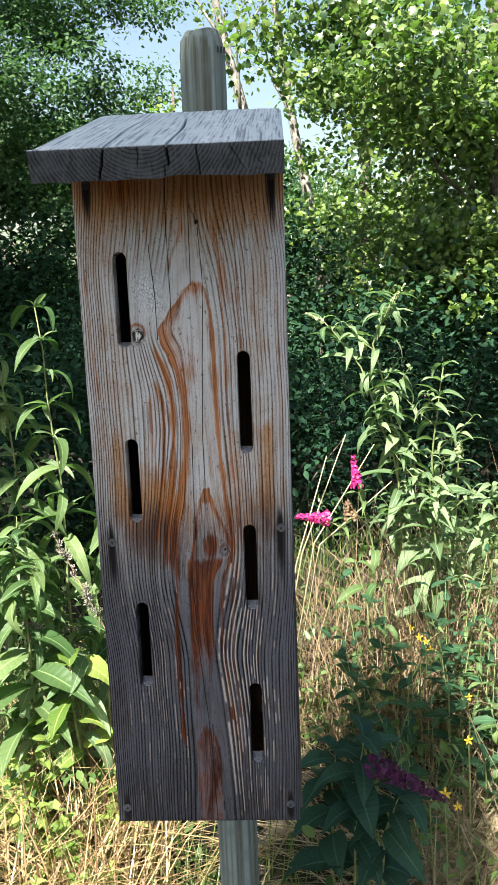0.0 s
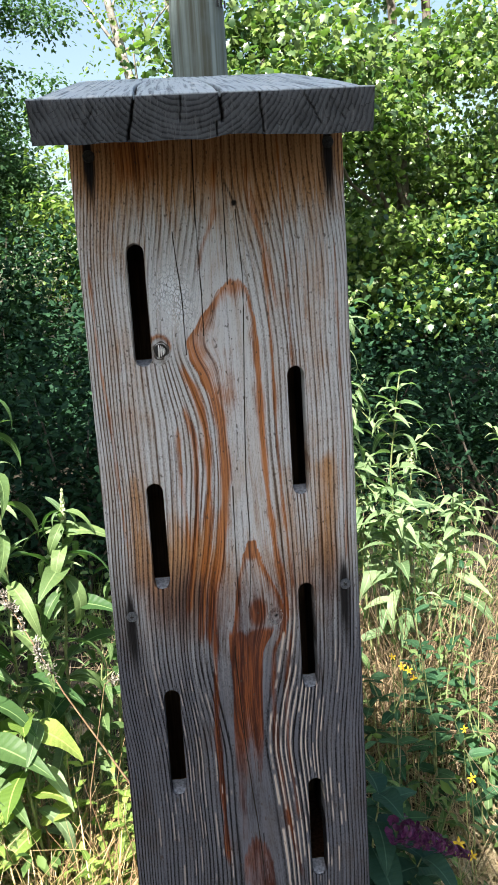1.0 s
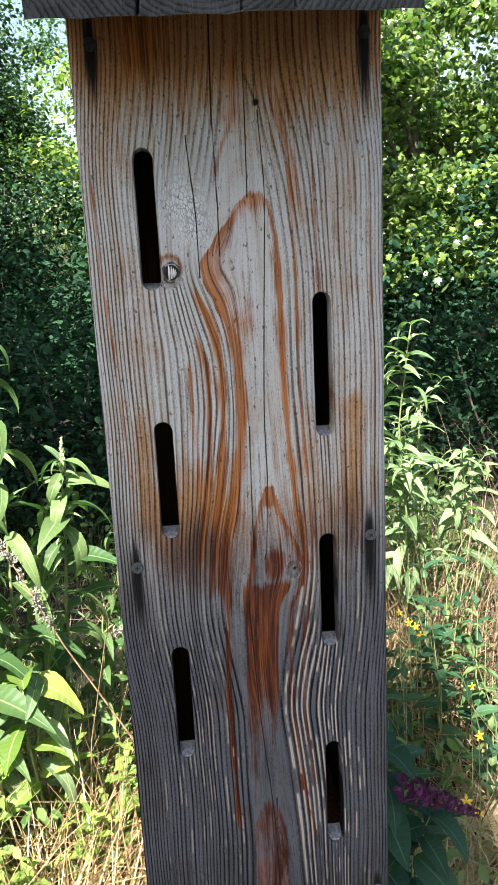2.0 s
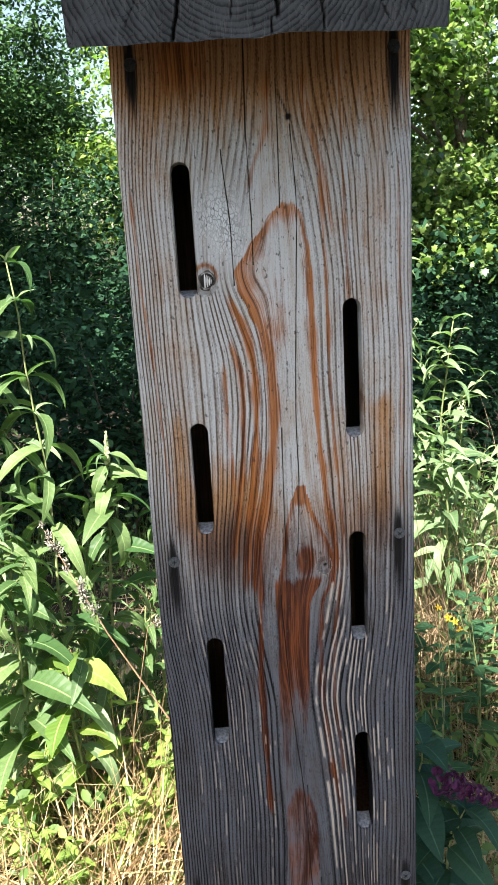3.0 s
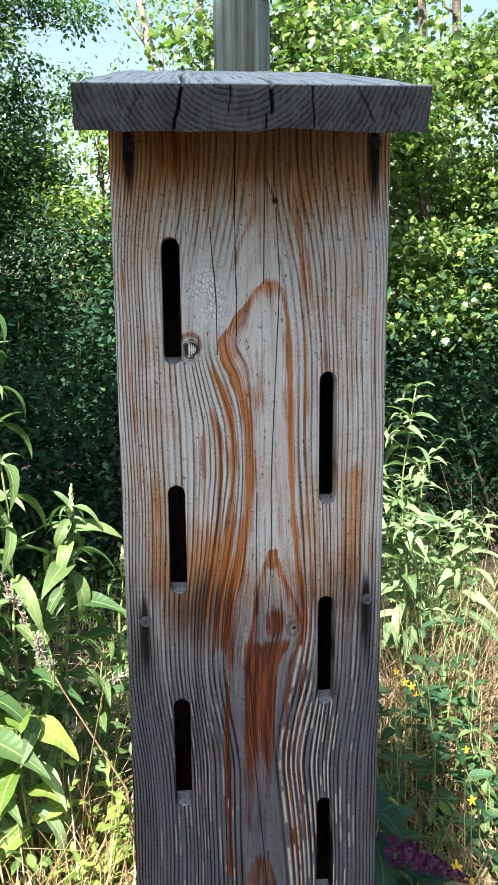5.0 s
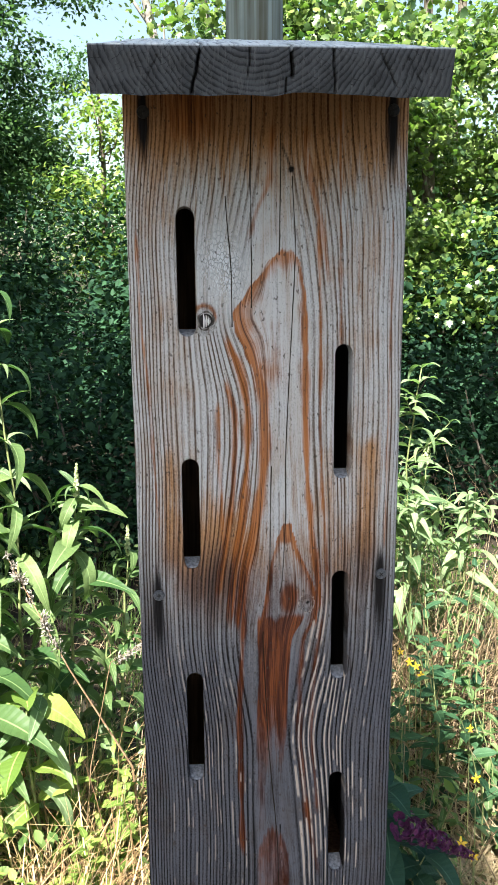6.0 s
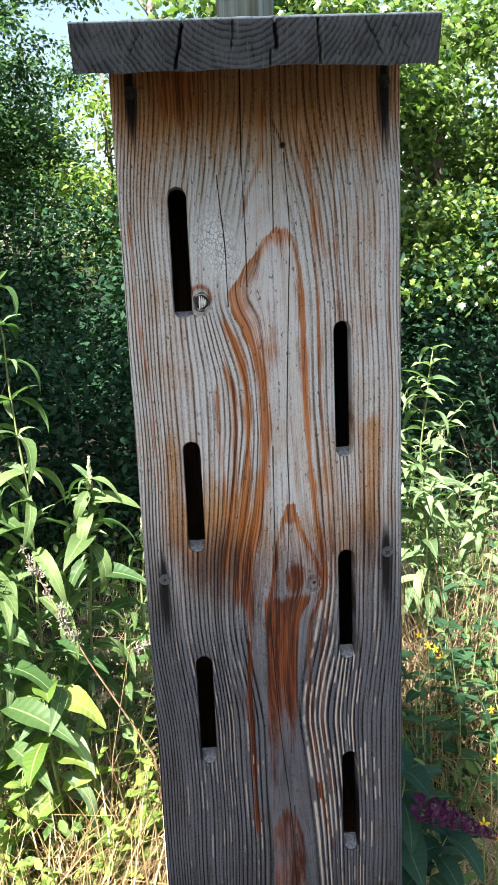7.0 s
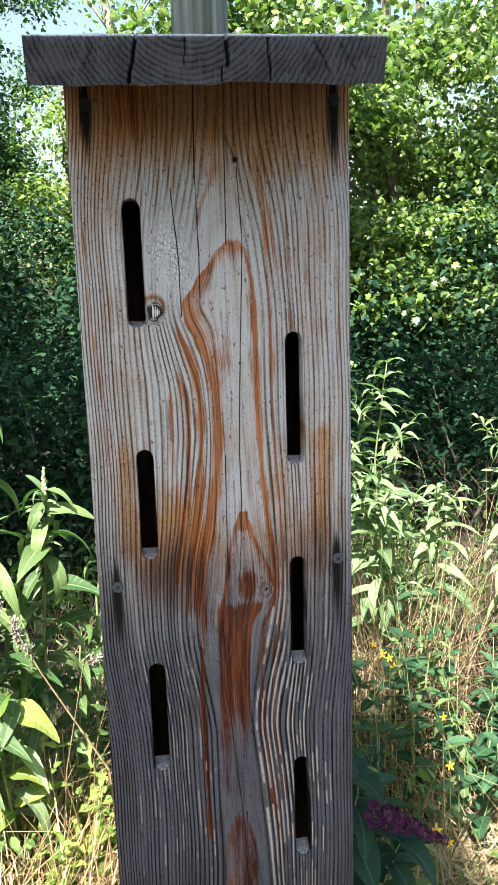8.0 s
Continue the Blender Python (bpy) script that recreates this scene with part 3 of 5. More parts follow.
    dark = np.maximum(dark, 0.50 * bell(x, -0.050, 0.036) * bell(z, 1.212, 0.048))
    dark = np.maximum(dark, 0.44 * bell(x, 0.086, 0.016) * bell(z, 1.225, 0.050))
    dark = np.maximum(dark, 0.42 * bell(x, 0.004, 0.016) * bell(z, 1.0, 0.045))
    dark = np.maximum(dark, 0.34 * bell(x, -0.062, 0.020) * step(1.572, 1.612, z))
    dark = np.maximum(dark, 1.2 * bell(np.hypot(x - 0.0362, z - 1.1885), 0.0, 0.0018))
    dark = np.maximum(dark, 1.3 * bell(x, 0.0195, 0.0024) * bell(z, 1.5695, 0.0026))
    dark = np.maximum(dark, 0.75 * bell(x + 0.42 * (z - 1.57), 0.0195, 0.0013) * step(1.568, 1.572, z) * step(1.592, 1.586, z))
    f["dark"] = dark + 0.35 * np.clip(near - 0.3, 0, 1)
    f["pale"] = step(1.27, 1.12, z) * (0.30 + 0.70 * bell(x, 0.040, 0.035)) * step(0.112, 0.09, ax) * step(0.81, 0.86, z) * (1 - np.clip(1.4 * toe, 0, 1))
    f["crack_a"] = x - track(z, [1.47, 1.50, 1.56, 1.63], [-0.0142, -0.0138, -0.0150, -0.0129]) + (z < 1.455)
    b = track(z, [0.80, 0.925, 0.9566, 1.048, 1.164, 1.20, 1.271, 1.323, 1.422, 1.507, 1.57], [0.012, 0.009, 0.0069, -0.0009, -0.0059, 0.012, 0.0157, 0.0153, 0.0194, 0.0235, 0.0201])
    f["crack_b"] = x - b + (z > 1.565) + (np.abs(z - 1.18) < 0.018)
    f["crack_c"] = x - track(z, [1.443, 1.495, 1.545], [-0.0309, -0.0315, -0.0357]) + (z < 1.44) + (z > 1.55)
    f["crack_d"] = x - track(z, [1.20, 1.245, 1.303, 1.51, 1.56], [0.001, 0.0013, 0.0023, 0.0097, 0.0106]) + (z < 1.20) + (np.abs(z - 1.41) < 0.09) + (z > 1.60)
    return f


def front_board():
    zs = {FRONT_LOW, FRONT_TOP}
    for sx, lo, hi in SLOTS:
        zs |= {round(lo + SLOT_R, 5), round(hi - SLOT_R, 5)}

    def filled(vals, gap):
        vals = sorted(vals)
        out = [vals[0]]
        for v in vals[1:]:
            if v - out[-1] < 0.0004:
                continue
            n = max(1, math.ceil((v - out[-1]) / gap))
            out += [out[-1] + (v - out[-1]) * (i + 1) / n for i in range(n)]
        return out

    # one set of columns serves the slots of each side, whose centres differ by under a millimetre
    left = [s for s in SLOTS if s[0] < 0]
    right = [s for s in SLOTS if s[0] > 0]
    cl, cr = sum(s[0] for s in left) / 3, sum(s[0] for s in right) / 3
    xs = {-FRONT_W, FRONT_W}
    for c in (cl, cr):
        xs |= {c - SLOT_R * math.cos(math.pi * k / 8) for k in range(9)}
    xs, zs = np.array(filled(xs, 0.0014)), np.array(filled(zs, 0.0020))
    X, Z = np.meshgrid(xs, zs)
    Z2 = Z.copy()
    gone = np.zeros((len(zs) - 1, len(xs) - 1), bool)
    cx, cz = (xs[1:] + xs[:-1]) / 2, (zs[1:] + zs[:-1]) / 2
    for group, c in ((left, cl), (right, cr)):
        for sx, lo, hi in group:
            arc = np.sqrt(np.maximum(0, SLOT_R ** 2 - (X - c) ** 2))
            over, under = Z - (hi - SLOT_R), (lo + SLOT_R) - Z
            Z2 += np.where(over >= -1e-6, arc * np.exp(-np.maximum(over, 0) / 0.02), 0) * (over < 0.08)
            Z2 -= np.where(under >= -1e-6, arc * np.exp(-np.maximum(under, 0) / 0.02), 0) * (under < 0.08)
            gone |= (np.abs(cz - (hi + lo) / 2) < (hi - lo) / 2 - SLOT_R)[:, None] & (np.abs(cx - c) < SLOT_R)[None, :]
    ph = fields(X.ravel(), Z2.ravel())
    saw = (ph["phase"] % 1.0).reshape(X.shape)
    edge = np.minimum(np.minimum(X + FRONT_W, FRONT_W - X), Z - FRONT_LOW)
    wavy = np.array([0.0006 * noise.noise(Vector((x * 60, z * 18, 1))) for x, z in zip(X.ravel(), Z2.ravel())]).reshape(X.shape)
    Y = -0.0003 * np.sin(np.pi * saw) + wavy + 0.0022 * np.exp(-edge / 0.0016)
    nz, nx = X.shape
    front = np.stack([X, Y, Z2 - FRONT_LOW], -1).reshape(-1, 3)
    back = front.copy()
    back[:, 1] = THICK
    verts = np.concatenate([front, back])
    off = nz * nx
    faces = []
    keep = ~gone
    for j in range(nz - 1):
        for i in range(nx - 1):
            if not keep[j, i]:
                continue
            a, b, c, d = j * nx + i, j * nx + i + 1, (j + 1) * nx + i + 1, (j + 1) * nx + i
            faces.append((a, b, c, d))
            faces.append((off + d, off + c, off + b, off + a))
            for q, r, jj, ii in ((a, b, j - 1, i), (b, c, j, i + 1), (c, d, j + 1, i), (d, a, j, i - 1)):
                if not (0 <= jj < nz - 1 and 0 <= ii < nx - 1) or not keep[jj, ii]:
                    faces.append((r, q, off + q, off + r))
    me = mesh_of("front_board", verts, faces, M_FRONT)
    for k, v in ph.items():
        a = me.attributes.new(k, "FLOAT", "POINT")
        a.data.foreach_set("value", np.concatenate([v, v]).astype(np.float32))
    smooth = [len({i // off for i in p.vertices}) == 1 for p in me.polygons]
    me.polygons.foreach_set("use_smooth", smooth)
    part("front_board", me, house, "front board with orange grain arches, knots and slots")


def box(x0, x1, y0, y1, z0, z1, bevel=0.0012):
    bm = bmesh.new()
    bmesh.ops.create_cube(bm, size=1)
    for v in bm.verts:
        v.co = Vector((x0 + (v.co.x + 0.5) * (x1 - x0), y0 + (v.co.y + 0.5) * (y1 - y0), z0 + (v.co.z + 0.5) * (z1 - z0)))
    if bevel:
        bmesh.ops.bevel(bm, geom=bm.edges[:], offset=bevel, segments=1, affect="EDGES")
    return bm


BACK_Y = 0.245
front_board()
for sx in (-1, 1):
    bm = box(min(sx * 0.096, sx * 0.1155), max(sx * 0.096, sx * 0.1155), 0.0205, 0.226, 0.004, 0.80)
    for v in bm.verts:
        if v.co.z > 0.5:
            v.co.z = v.co.z + 0.006 + 0.311 * v.co.y
        elif v.co.x > 0.11:
            v.co.x += 0.006
    part("side_panel", from_bm("side_panel", bm, M_SIDE), house, "grey side board darkened for the shadowed gap")
bm = box(-0.1155, 0.1155, 0.2265, BACK_Y, 0.0, 0.80)
for v in bm.verts:
    if v.co.z > 0.5:
        v.co.z = v.co.z + 0.006 + 0.311 * v.co.y
part("back_panel", from_bm("back_panel", bm, M_INNER), house)
part("bottom_panel", from_bm("bottom_panel", box(-0.0955, 0.0955, 0.021, 0.226, 0.006, 0.024), M_INNER), house)
# sloping ledge in the foot of each slot
for sx, lo, hi in SLOTS:
    bm = box(-SLOT_R * 0.97, SLOT_R * 0.97, 0.002, 0.0195, -0.001, 0.005, 0.0005)
    for v in bm.verts:
        if v.co.z > 0.002:
            v.co.z += 0.004 * (v.co.y - 0.002) / 0.0175
    part("slot_ledge", from_bm("slot_ledge", bm, M_LEDGE), house, "", pose(-0.06933 if sx < 0 else 0.06617, 0, lo - 0.82 - 0.0035))

# loose knot beside the top slot: dark rim, pale splinters, the hollow's shade as a near-black disc
knot = part("knot", mesh_of("knot", *tube([(0, 0, -0.0006), (0, 0, 0.0004)], [0.0062, 0.0060], 18), M_RECESS_SHADE), house, "dark knot disc with the hollow's shade in its colour", pose(-0.0535, -0.0006, 1.4462 - 0.82, 90, 0, 0))
rim = [((0.0064 + 0.0007 * math.sin(3 * a + 1)) * math.cos(a), (0.0078 + 0.0006 * math.sin(2 * a)) * math.sin(a), -0.0004 + 0.0006 * math.sin(2 * a + 0.6)) for a in (2 * math.pi * k / 20 for k in range(21))]
part("knot_rim", mesh_of("knot_rim", *tube(rim, [0.0007 + 0.0004 * math.sin(k * 1.7) for k in range(21)], 6), M_SIDE, True), knot)
for dx, l, w in ((-0.0016, 0.0112, 0.0011), (0.0004, 0.0098, 0.0010), (0.0021, 0.0076, 0.0008), (0.0035, 0.0050, 0.0006)):
    part("splinter", mesh_of("splinter", *tube([(dx, -l / 2, 0.0006), (dx + 0.0003, 0, 0.0011), (dx, l / 2, 0.0004)], [w * 0.6, w, w * 0.3], 5), M_SPLINTER), knot)

# screws with a cross recess
for sx, sz in ((-0.100, 1.200), (0.104, 1.214), (-0.101, 1.613), (0.104, 1.616), (-0.105, 0.841), (0.106, 0.845)):
    bm = bmesh.new()
    bmesh.ops.create_cone(bm, segments=20, radius1=0.0052, radius2=0.0045, depth=0.0014, cap_ends=True)
    # top pair is near-black: the roof's shade put into their colour
    sc = part("screw", from_bm("screw", bm, M_RECESS_SHADE if sz > 1.5 else M_SCREW), house, "near-black screw, roof shade put into its colour" if sz > 1.5 else "dull steel cross-head screw", pose(sx, -0.0012, sz - 0.82, 90, 0, 0))
    cross = join([tube([(-0.0021, 0, 0), (0.0021, 0, 0)], [0.0005, 0.0005], 4), tube([(0, -0.0021, 0), (0, 0.0021, 0)], [0.0005, 0.0005], 4)])
    part("recess", mesh_of("recess", *cross, M_RECESS_SHADE), sc, "", pose(0, 0, 0.0007, 0, 0, 20 + sx * 200))

# roof board, in its own axes: x across, y up the slope from the front end, z through the thickness
ROOF_W, ROOF_D, ROOF_T = 0.2485, 0.352, 0.0316
CRACKS = [(-0.0525, 0.0, 0.0275, 0.24, 0.0011), (-0.083, 0.010, 0.022, 0.55, 0.0003), (-0.017, 0.012, 0.026, 0.04, 0.0004), (-0.003, 0.006, 0.020, -0.03, 0.0003),
          (0.0125, 0.011, 0.0275, -0.06, 0.0012), (0.009, 0.0, 0.010, 0.05, 0.0006), (0.0415, 0.0, 0.0262, -0.12, 0.0006), (0.080, 0.004, 0.024, -0.62, 0.0004), (0.098, 0.008, 0.022, -0.7, 0.0003)]
CRACKS = [(a, b, c * ROOF_T / 0.0275, d, w) for a, b, c, d, w in CRACKS]


def roof_board():
    xs = np.linspace(-ROOF_W / 2, ROOF_W / 2, 250)
    zs = np.linspace(0, ROOF_T, 26)
    ys = np.concatenate([np.linspace(0, 0.06, 24), np.linspace(0.07, ROOF_D, 60)])
    X, Zv = np.meshgrid(xs, zs)
    crack = np.zeros_like(X)
    for cx, lo, hi, tilt, w in CRACKS:
        d = np.abs(X - cx - tilt * (Zv - ROOF_T / 2) - 0.0003 * np.sin(Zv * 400 + cx * 90))
        crack = np.maximum(crack, min(1.0, 900 * w + 0.3 * (w > 0.0009)) * (1 - step(0.3 * w, 1.0 * w + 0.0003, d)) * step(lo - 0.001, lo + 0.002, Zv) * step(hi + 0.001, hi - 0.001, Zv))
    rough = np.array([noise.noise(Vector((x * 90, z * 90, 7))) for x, z in zip(X.ravel(), Zv.ravel())]).reshape(X.shape)
    chip = 0.0022 * step(-0.005, 0.02, X) * step(0.075, 0.035, X) + 0.0010 * np.abs(np.sin(X * 70))
    low = np.clip(1 - Zv / 0.008, 0, 1)
    edge = np.minimum(np.minimum(X + ROOF_W / 2, ROOF_W / 2 - X), ROOF_T - Zv)
    Ye = 0.0006 * rough + 0.006 * crack + 0.0018 * np.exp(-edge / 0.0015)
    Ze = Zv + chip * low + 0.0005 * rough * (Zv > ROOF_T * 0.98)
    verts = [np.stack([X, Ye, Ze], -1).reshape(-1, 3)]
    n_end = X.size
    # top sheet and under sheet share the shape of the end's edges
    Xt, Yt = np.meshgrid(xs, ys[1:])
    groove = np.zeros_like(Xt)
    for cx, lo, hi, tilt, w in CRACKS:
        if hi > 0.98 * ROOF_T:
            line = cx + tilt * ROOF_T / 2 + 0.004 * np.sin(Yt * 14 + cx * 60) * Yt / 0.2
            groove = np.maximum(groove, (1 - step(0.4 * w, 1.4 * w + 0.0003, np.abs(Xt - line))) * step(0.30, 0.20, Yt))
    bumps = np.array([noise.noise(Vector((x * 55, y * 9, 2))) for x, y in zip(Xt.ravel(), Yt.ravel())]).reshape(Xt.shape)
    cup = 0.0004 * np.cos(Xt / ROOF_W * math.pi) - 0.003 * np.exp(-np.minimum(Xt + ROOF_W / 2, ROOF_W / 2 - Xt) / 0.003)
    Zt = ROOF_T + 0.0009 * bumps - 0.004 * groove + cup * step(0.0, 0.02, Yt)
    verts.append(np.stack([Xt, Yt, Zt], -1).reshape(-1, 3))
    Xb = Xt
    verts.append(np.stack([Xb, Yt, chip[0] * np.exp(-Yt / 0.03)], -1).reshape(-1, 3))
    nx, nz, ny = len(xs), len(zs), len(ys) - 1
    t0, b0 = n_end, n_end + ny * nx
    faces = []
    for j in range(nz - 1):
        for i in range(nx - 1):
            faces.append((j * nx + i, j * nx + i + 1, (j + 1) * nx + i + 1, (j + 1) * nx + i))
    row_t = lambda j: (nz - 1) * nx if j == 0 else t0 + (j - 1) * nx
    row_b = lambda j: 0 if j == 0 else b0 + (j - 1) * nx
    for j in range(ny):
        for i in range(nx - 1):
            a, b = row_t(j) + i, row_t(j + 1) + i
            faces.append((a, a + 1, b + 1, b))
            a, b = row_b(j) + i, row_b(j + 1) + i
            faces.append((b, b + 1, a + 1, a))
        for i in (0, nx - 1):
            q = (row_t(j) + i, row_t(j + 1) + i, row_b(j + 1) + i, row_b(j) + i)
            faces.append(q if i == 0 else q[::-1])
    for i in (0, nx - 1):
        q = tuple(j * nx + i for j in range(nz))
        faces.append(q if i else q[::-1])
    a, b = row_t(ny), row_b(ny)
    for i in range(nx - 1):
        faces.append((b + i, a + i, a + i + 1, b + i + 1))
    allv = np.concatenate(verts)
    me = mesh_of("roof", allv, faces, M_ROOF, True)
    me.set_sharp_from_angle(angle=radians(40))
    at = me.attributes.new("crack", "FLOAT", "POINT")
    at.data.foreach_set("value", np.concatenate([crack.ravel(), groove.ravel(), np.zeros(ny * nx)]).astype(np.float32))
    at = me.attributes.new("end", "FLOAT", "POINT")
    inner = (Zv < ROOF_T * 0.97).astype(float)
    # under face is mixed 0.6 towards the darker end tone
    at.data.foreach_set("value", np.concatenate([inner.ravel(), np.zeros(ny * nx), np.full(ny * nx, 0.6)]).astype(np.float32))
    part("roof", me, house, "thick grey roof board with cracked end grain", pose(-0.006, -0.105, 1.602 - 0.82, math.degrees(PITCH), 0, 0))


roof_board()

# the post, a thing of its own
post = thing("post", (0.014, 0.28, 0), "greenish grey treated round wooden post with worn top", "post")
pz = [-0.2, 0.02, 0.3, 0.6, 0.8, 1.1, 1.4, 1.7, 1.78, 1.817, 1.832, 1.843, 1.847, 1.848]
pr = [0.033, 0.033, 0.033, 0.033, 0.0325, 0.032, 0.0315, 0.0315, 0.0315, 0.0312, 0.0295, 0.0255, 0.021, 0.006]
pv, pf = tube([(-0.003 * z / 1.8 + (0.003 if z > 1.84 else 0), 0, z) for z in pz], pr, 28)
pv = [v + Vector((0.0016 * noise.noise(Vector((v.x * 40, v.y * 40, v.z * 2.5))), 0.0016 * noise.noise(Vector((v.x * 40, v.y * 40, v.z * 2.5 + 9))), 0.003 * noise.noise(v * 45) if v.z > 1.8 else 0)) for v in pv]
part("shaft", mesh_of("shaft", pv, pf, M_POST, True), post)
for k in range(3):
    part("ink_mark", from_bm("ink_mark", box(-0.0012, 0.0012, -0.0004, 0.0004, -0.004, 0.004, 0), M_INK), post, "small black stamped mark", pose(0.0205 + 0.0042 * k, -0.0262 + 0.0035 * k, 1.818, 0, 0, 40))


# ---- plants ----
def blade_mesh(name, n, region, height, lean, width, material, seed, flat=0.0, hole=None):
    """Many grass blades in one mesh, each a curved tapering strip."""
    rng = np.random.default_rng(seed)
    x0, x1, y0, y1 = region
    at = np.stack([rng.uniform(x0, x1, n), rng.uniform(y0, y1, n)], -1)
    cl = np.array([noise.noise(Vector((x * 2.2, y * 2.2, seed))) for x, y in at])
    at = at[cl > -0.02 + 0.3 * rng.random(len(cl)) - 0.15]
    if hole is not None:
        hx0, hx1, hy0, hy1 = hole
        inside = (at[:, 0] > hx0) & (at[:, 0] < hx1) & (at[:, 1] > hy0) & (at[:, 1] < hy1)
        at = at[~inside | (rng.random(len(at)) < 0.18)]
    n = len(at)
    h = height * rng.uniform(0.35, 1.15, n)
    az = rng.uniform(0, 2 * math.pi, n)
    d = np.stack([np.cos(az), np.sin(az)], -1)
    ln = lean * rng.uniform(0.1, 1.3, n) + flat * (rng.random(n) < 0.4)
    steps = 5
    side = np.stack([-d[:, 1], d[:, 0]], -1)
    v = np.zeros((n, steps, 2, 3))
    for k in range(steps):
        t = k / (steps - 1)
        out = ln * h * t ** 1.8
        z = h * (t - 0.32 * np.minimum(ln, 1.6) * t ** 2.4)
        w = width * (1 - t * 0.92) * 0.5
        for e, sg in enumerate((-1, 1)):
            v[:, k, e, 0] = at[:, 0] + d[:, 0] * out + side[:, 0] * w * sg
            v[:, k, e, 1] = at[:, 1] + d[:, 1] * out + side[:, 1] * w * sg
            v[:, k, e, 2] = np.maximum(z, 0.01 * k) - 0.02
    quad = np.array([q for k in range(steps - 1) for q in (2 * k, 2 * k + 1, 2 * k + 3, 2 * k + 2)])
    loops = (np.arange(n)[:, None] * steps * 2 + quad[None, :]).ravel()
    return arrays_to_mesh(name, v.reshape(-1, 3), loops, 4, material)


def stuff(name, me, label, category):
    return tagged(new(name, me), label, category, kind="stuff")


stuff("dry_grass", blade_mesh("dry_grass", 3000, (-1.5, 2.2, 0.45, 2.6), 0.46, 1.15, 0.0058, M_STRAW, 21, 0.9, (-0.24, 0.14, 0.3, 1.5)), "tangled straw-coloured dry grass on the ground", "grass")
stuff("tall_dry_grass", blade_mesh("tall_dry_grass", 900, (0.35, 1.9, 1.3, 2.6), 0.80, 0.55, 0.0045, M_STRAW, 22), "tall straw-coloured dry grass stalks among the bushes", "grass")
stuff("green_grass", blade_mesh("green_grass", 9500, (-1.6, 2.3, 0.4, 3.6), 0.32, 0.6, 0.006, M_GRASS, 23), "green grass growing among dry straw", "grass")
stuff("dry_grass_clump", blade_mesh("dry_grass_clump", 2300, (-0.9, -0.16, 0.5, 1.2), 0.48, 0.7, 0.0075, M_RED_STRAW, 26, 0.8, (-0.24, 0.14, 0.3, 1.5)), "upright reddish-brown dry grass below the bush", "grass")
stuff("arching_straw", blade_mesh("arching_straw", 1500, (0.12, 0.95, 1.25, 2.1), 0.72, 1.0, 0.0065, M_BROWN_STRAW, 28, 0.3), "long arching brown straw tangled into a mound", "grass")
stuff("straw_mat", blade_mesh("straw_mat", 2300, (0.20, 0.95, 0.70, 1.10), 0.26, 2.6, 0.0065, M_PALE_STRAW, 29, 0.9), "bleached straw lying flat on the ground", "grass")
stuff("grass_tuft", blade_mesh("grass_tuft", 5200, (-1.0, -0.1, 0.6, 1.6), 0.38, 0.7, 0.0052, M_GRASS, 27), "bright green grass tufts in dry straw", "grass")
rng0 = np.random.default_rng(31)
wat = np.stack([rng0.uniform(-1.4, 2.0, 11000), rng0.uniform(0.5, 3.2, 11000), rng0.random(11000) ** 1.5 * 0.42], -1)
wat = wat[np.array([noise.noise(Vector((p[0] * 2.6, p[1] * 2.6, 4))) for p in wat]) > 0.0]
stuff("low_weeds", scatter_leaves("low_weeds", wat, 0.035, OVAL, M_WEED, rng0, 0.6), "low small-leaved green weeds over the ground", "weeds")


def lance_mesh(name, length, width, droop, fold, material, seed):
    """One long pointed leaf, arched along its length and folded along its midrib."""
    rnd = random.Random(seed)
    rows = 8
    verts, mids = [], []
    for i in range(rows + 1):
        t = i / rows
        w = width * 0.5 * (math.sin(math.pi * min(1, t * 1.02) ** 0.72) ** 0.85 if 0 < t < 1 else 0.02)
        a = droop * t
        y = length * (math.sin(a) / droop if droop else t)
        z = -length * ((1 - math.cos(a)) / droop if droop else 0)
        wav = 0.06 * width * math.sin(t * 11 + seed)
        for k in (-1, -0.5, 0, 0.5, 1):
            verts.append((k * w, y, z + fold * abs(k) * w + wav * k * abs(k)))
            mids.append(abs(k))
    faces = [(i * 5 + k, i * 5 + k + 1, (i + 1) * 5 + k + 1, (i + 1) * 5 + k) for i in range(rows) for k in range(4)]
    me = mesh_of(name, verts, faces, material, True)
    at = me.attributes.new("mid", "FLOAT", "POINT")
    at.data.foreach_set("value", mids)
    return me


LEAVES = [lance_mesh("leaf", 1.0, w, d, f, M_BUDD, i) for i, (w, d, f) in enumerate(((0.28, 0.9, 0.4), (0.22, 1.5, 0.5), (0.31, 1.3, 0.3), (0.19, 2.1, 0.5), (0.25, 2.6, 0.4)))]
PALE_LEAVES = [lance_mesh("leaf", 1.0, w, d, f, M_BUDD_PALE, i) for i, (w, d, f) in enumerate(((0.25, 0.9, 0.4), (0.21, 1.6, 0.5), (0.28, 1.3, 0.3), (0.19, 2.2, 0.5), (0.22, 2.7, 0.4)))]
SHADE_LEAVES = [lance_mesh("leaf", 1.0, w, d, f, M_BUDD_DEEP_SHADE, i + 20) for i, (w, d, f) in enumerate(((0.50, 0.7, 0.35), (0.44, 1.2, 0.4), (0.54, 0.9, 0.3)))]
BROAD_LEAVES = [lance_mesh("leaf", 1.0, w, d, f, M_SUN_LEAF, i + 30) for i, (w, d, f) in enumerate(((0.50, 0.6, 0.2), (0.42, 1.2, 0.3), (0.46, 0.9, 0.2)))]
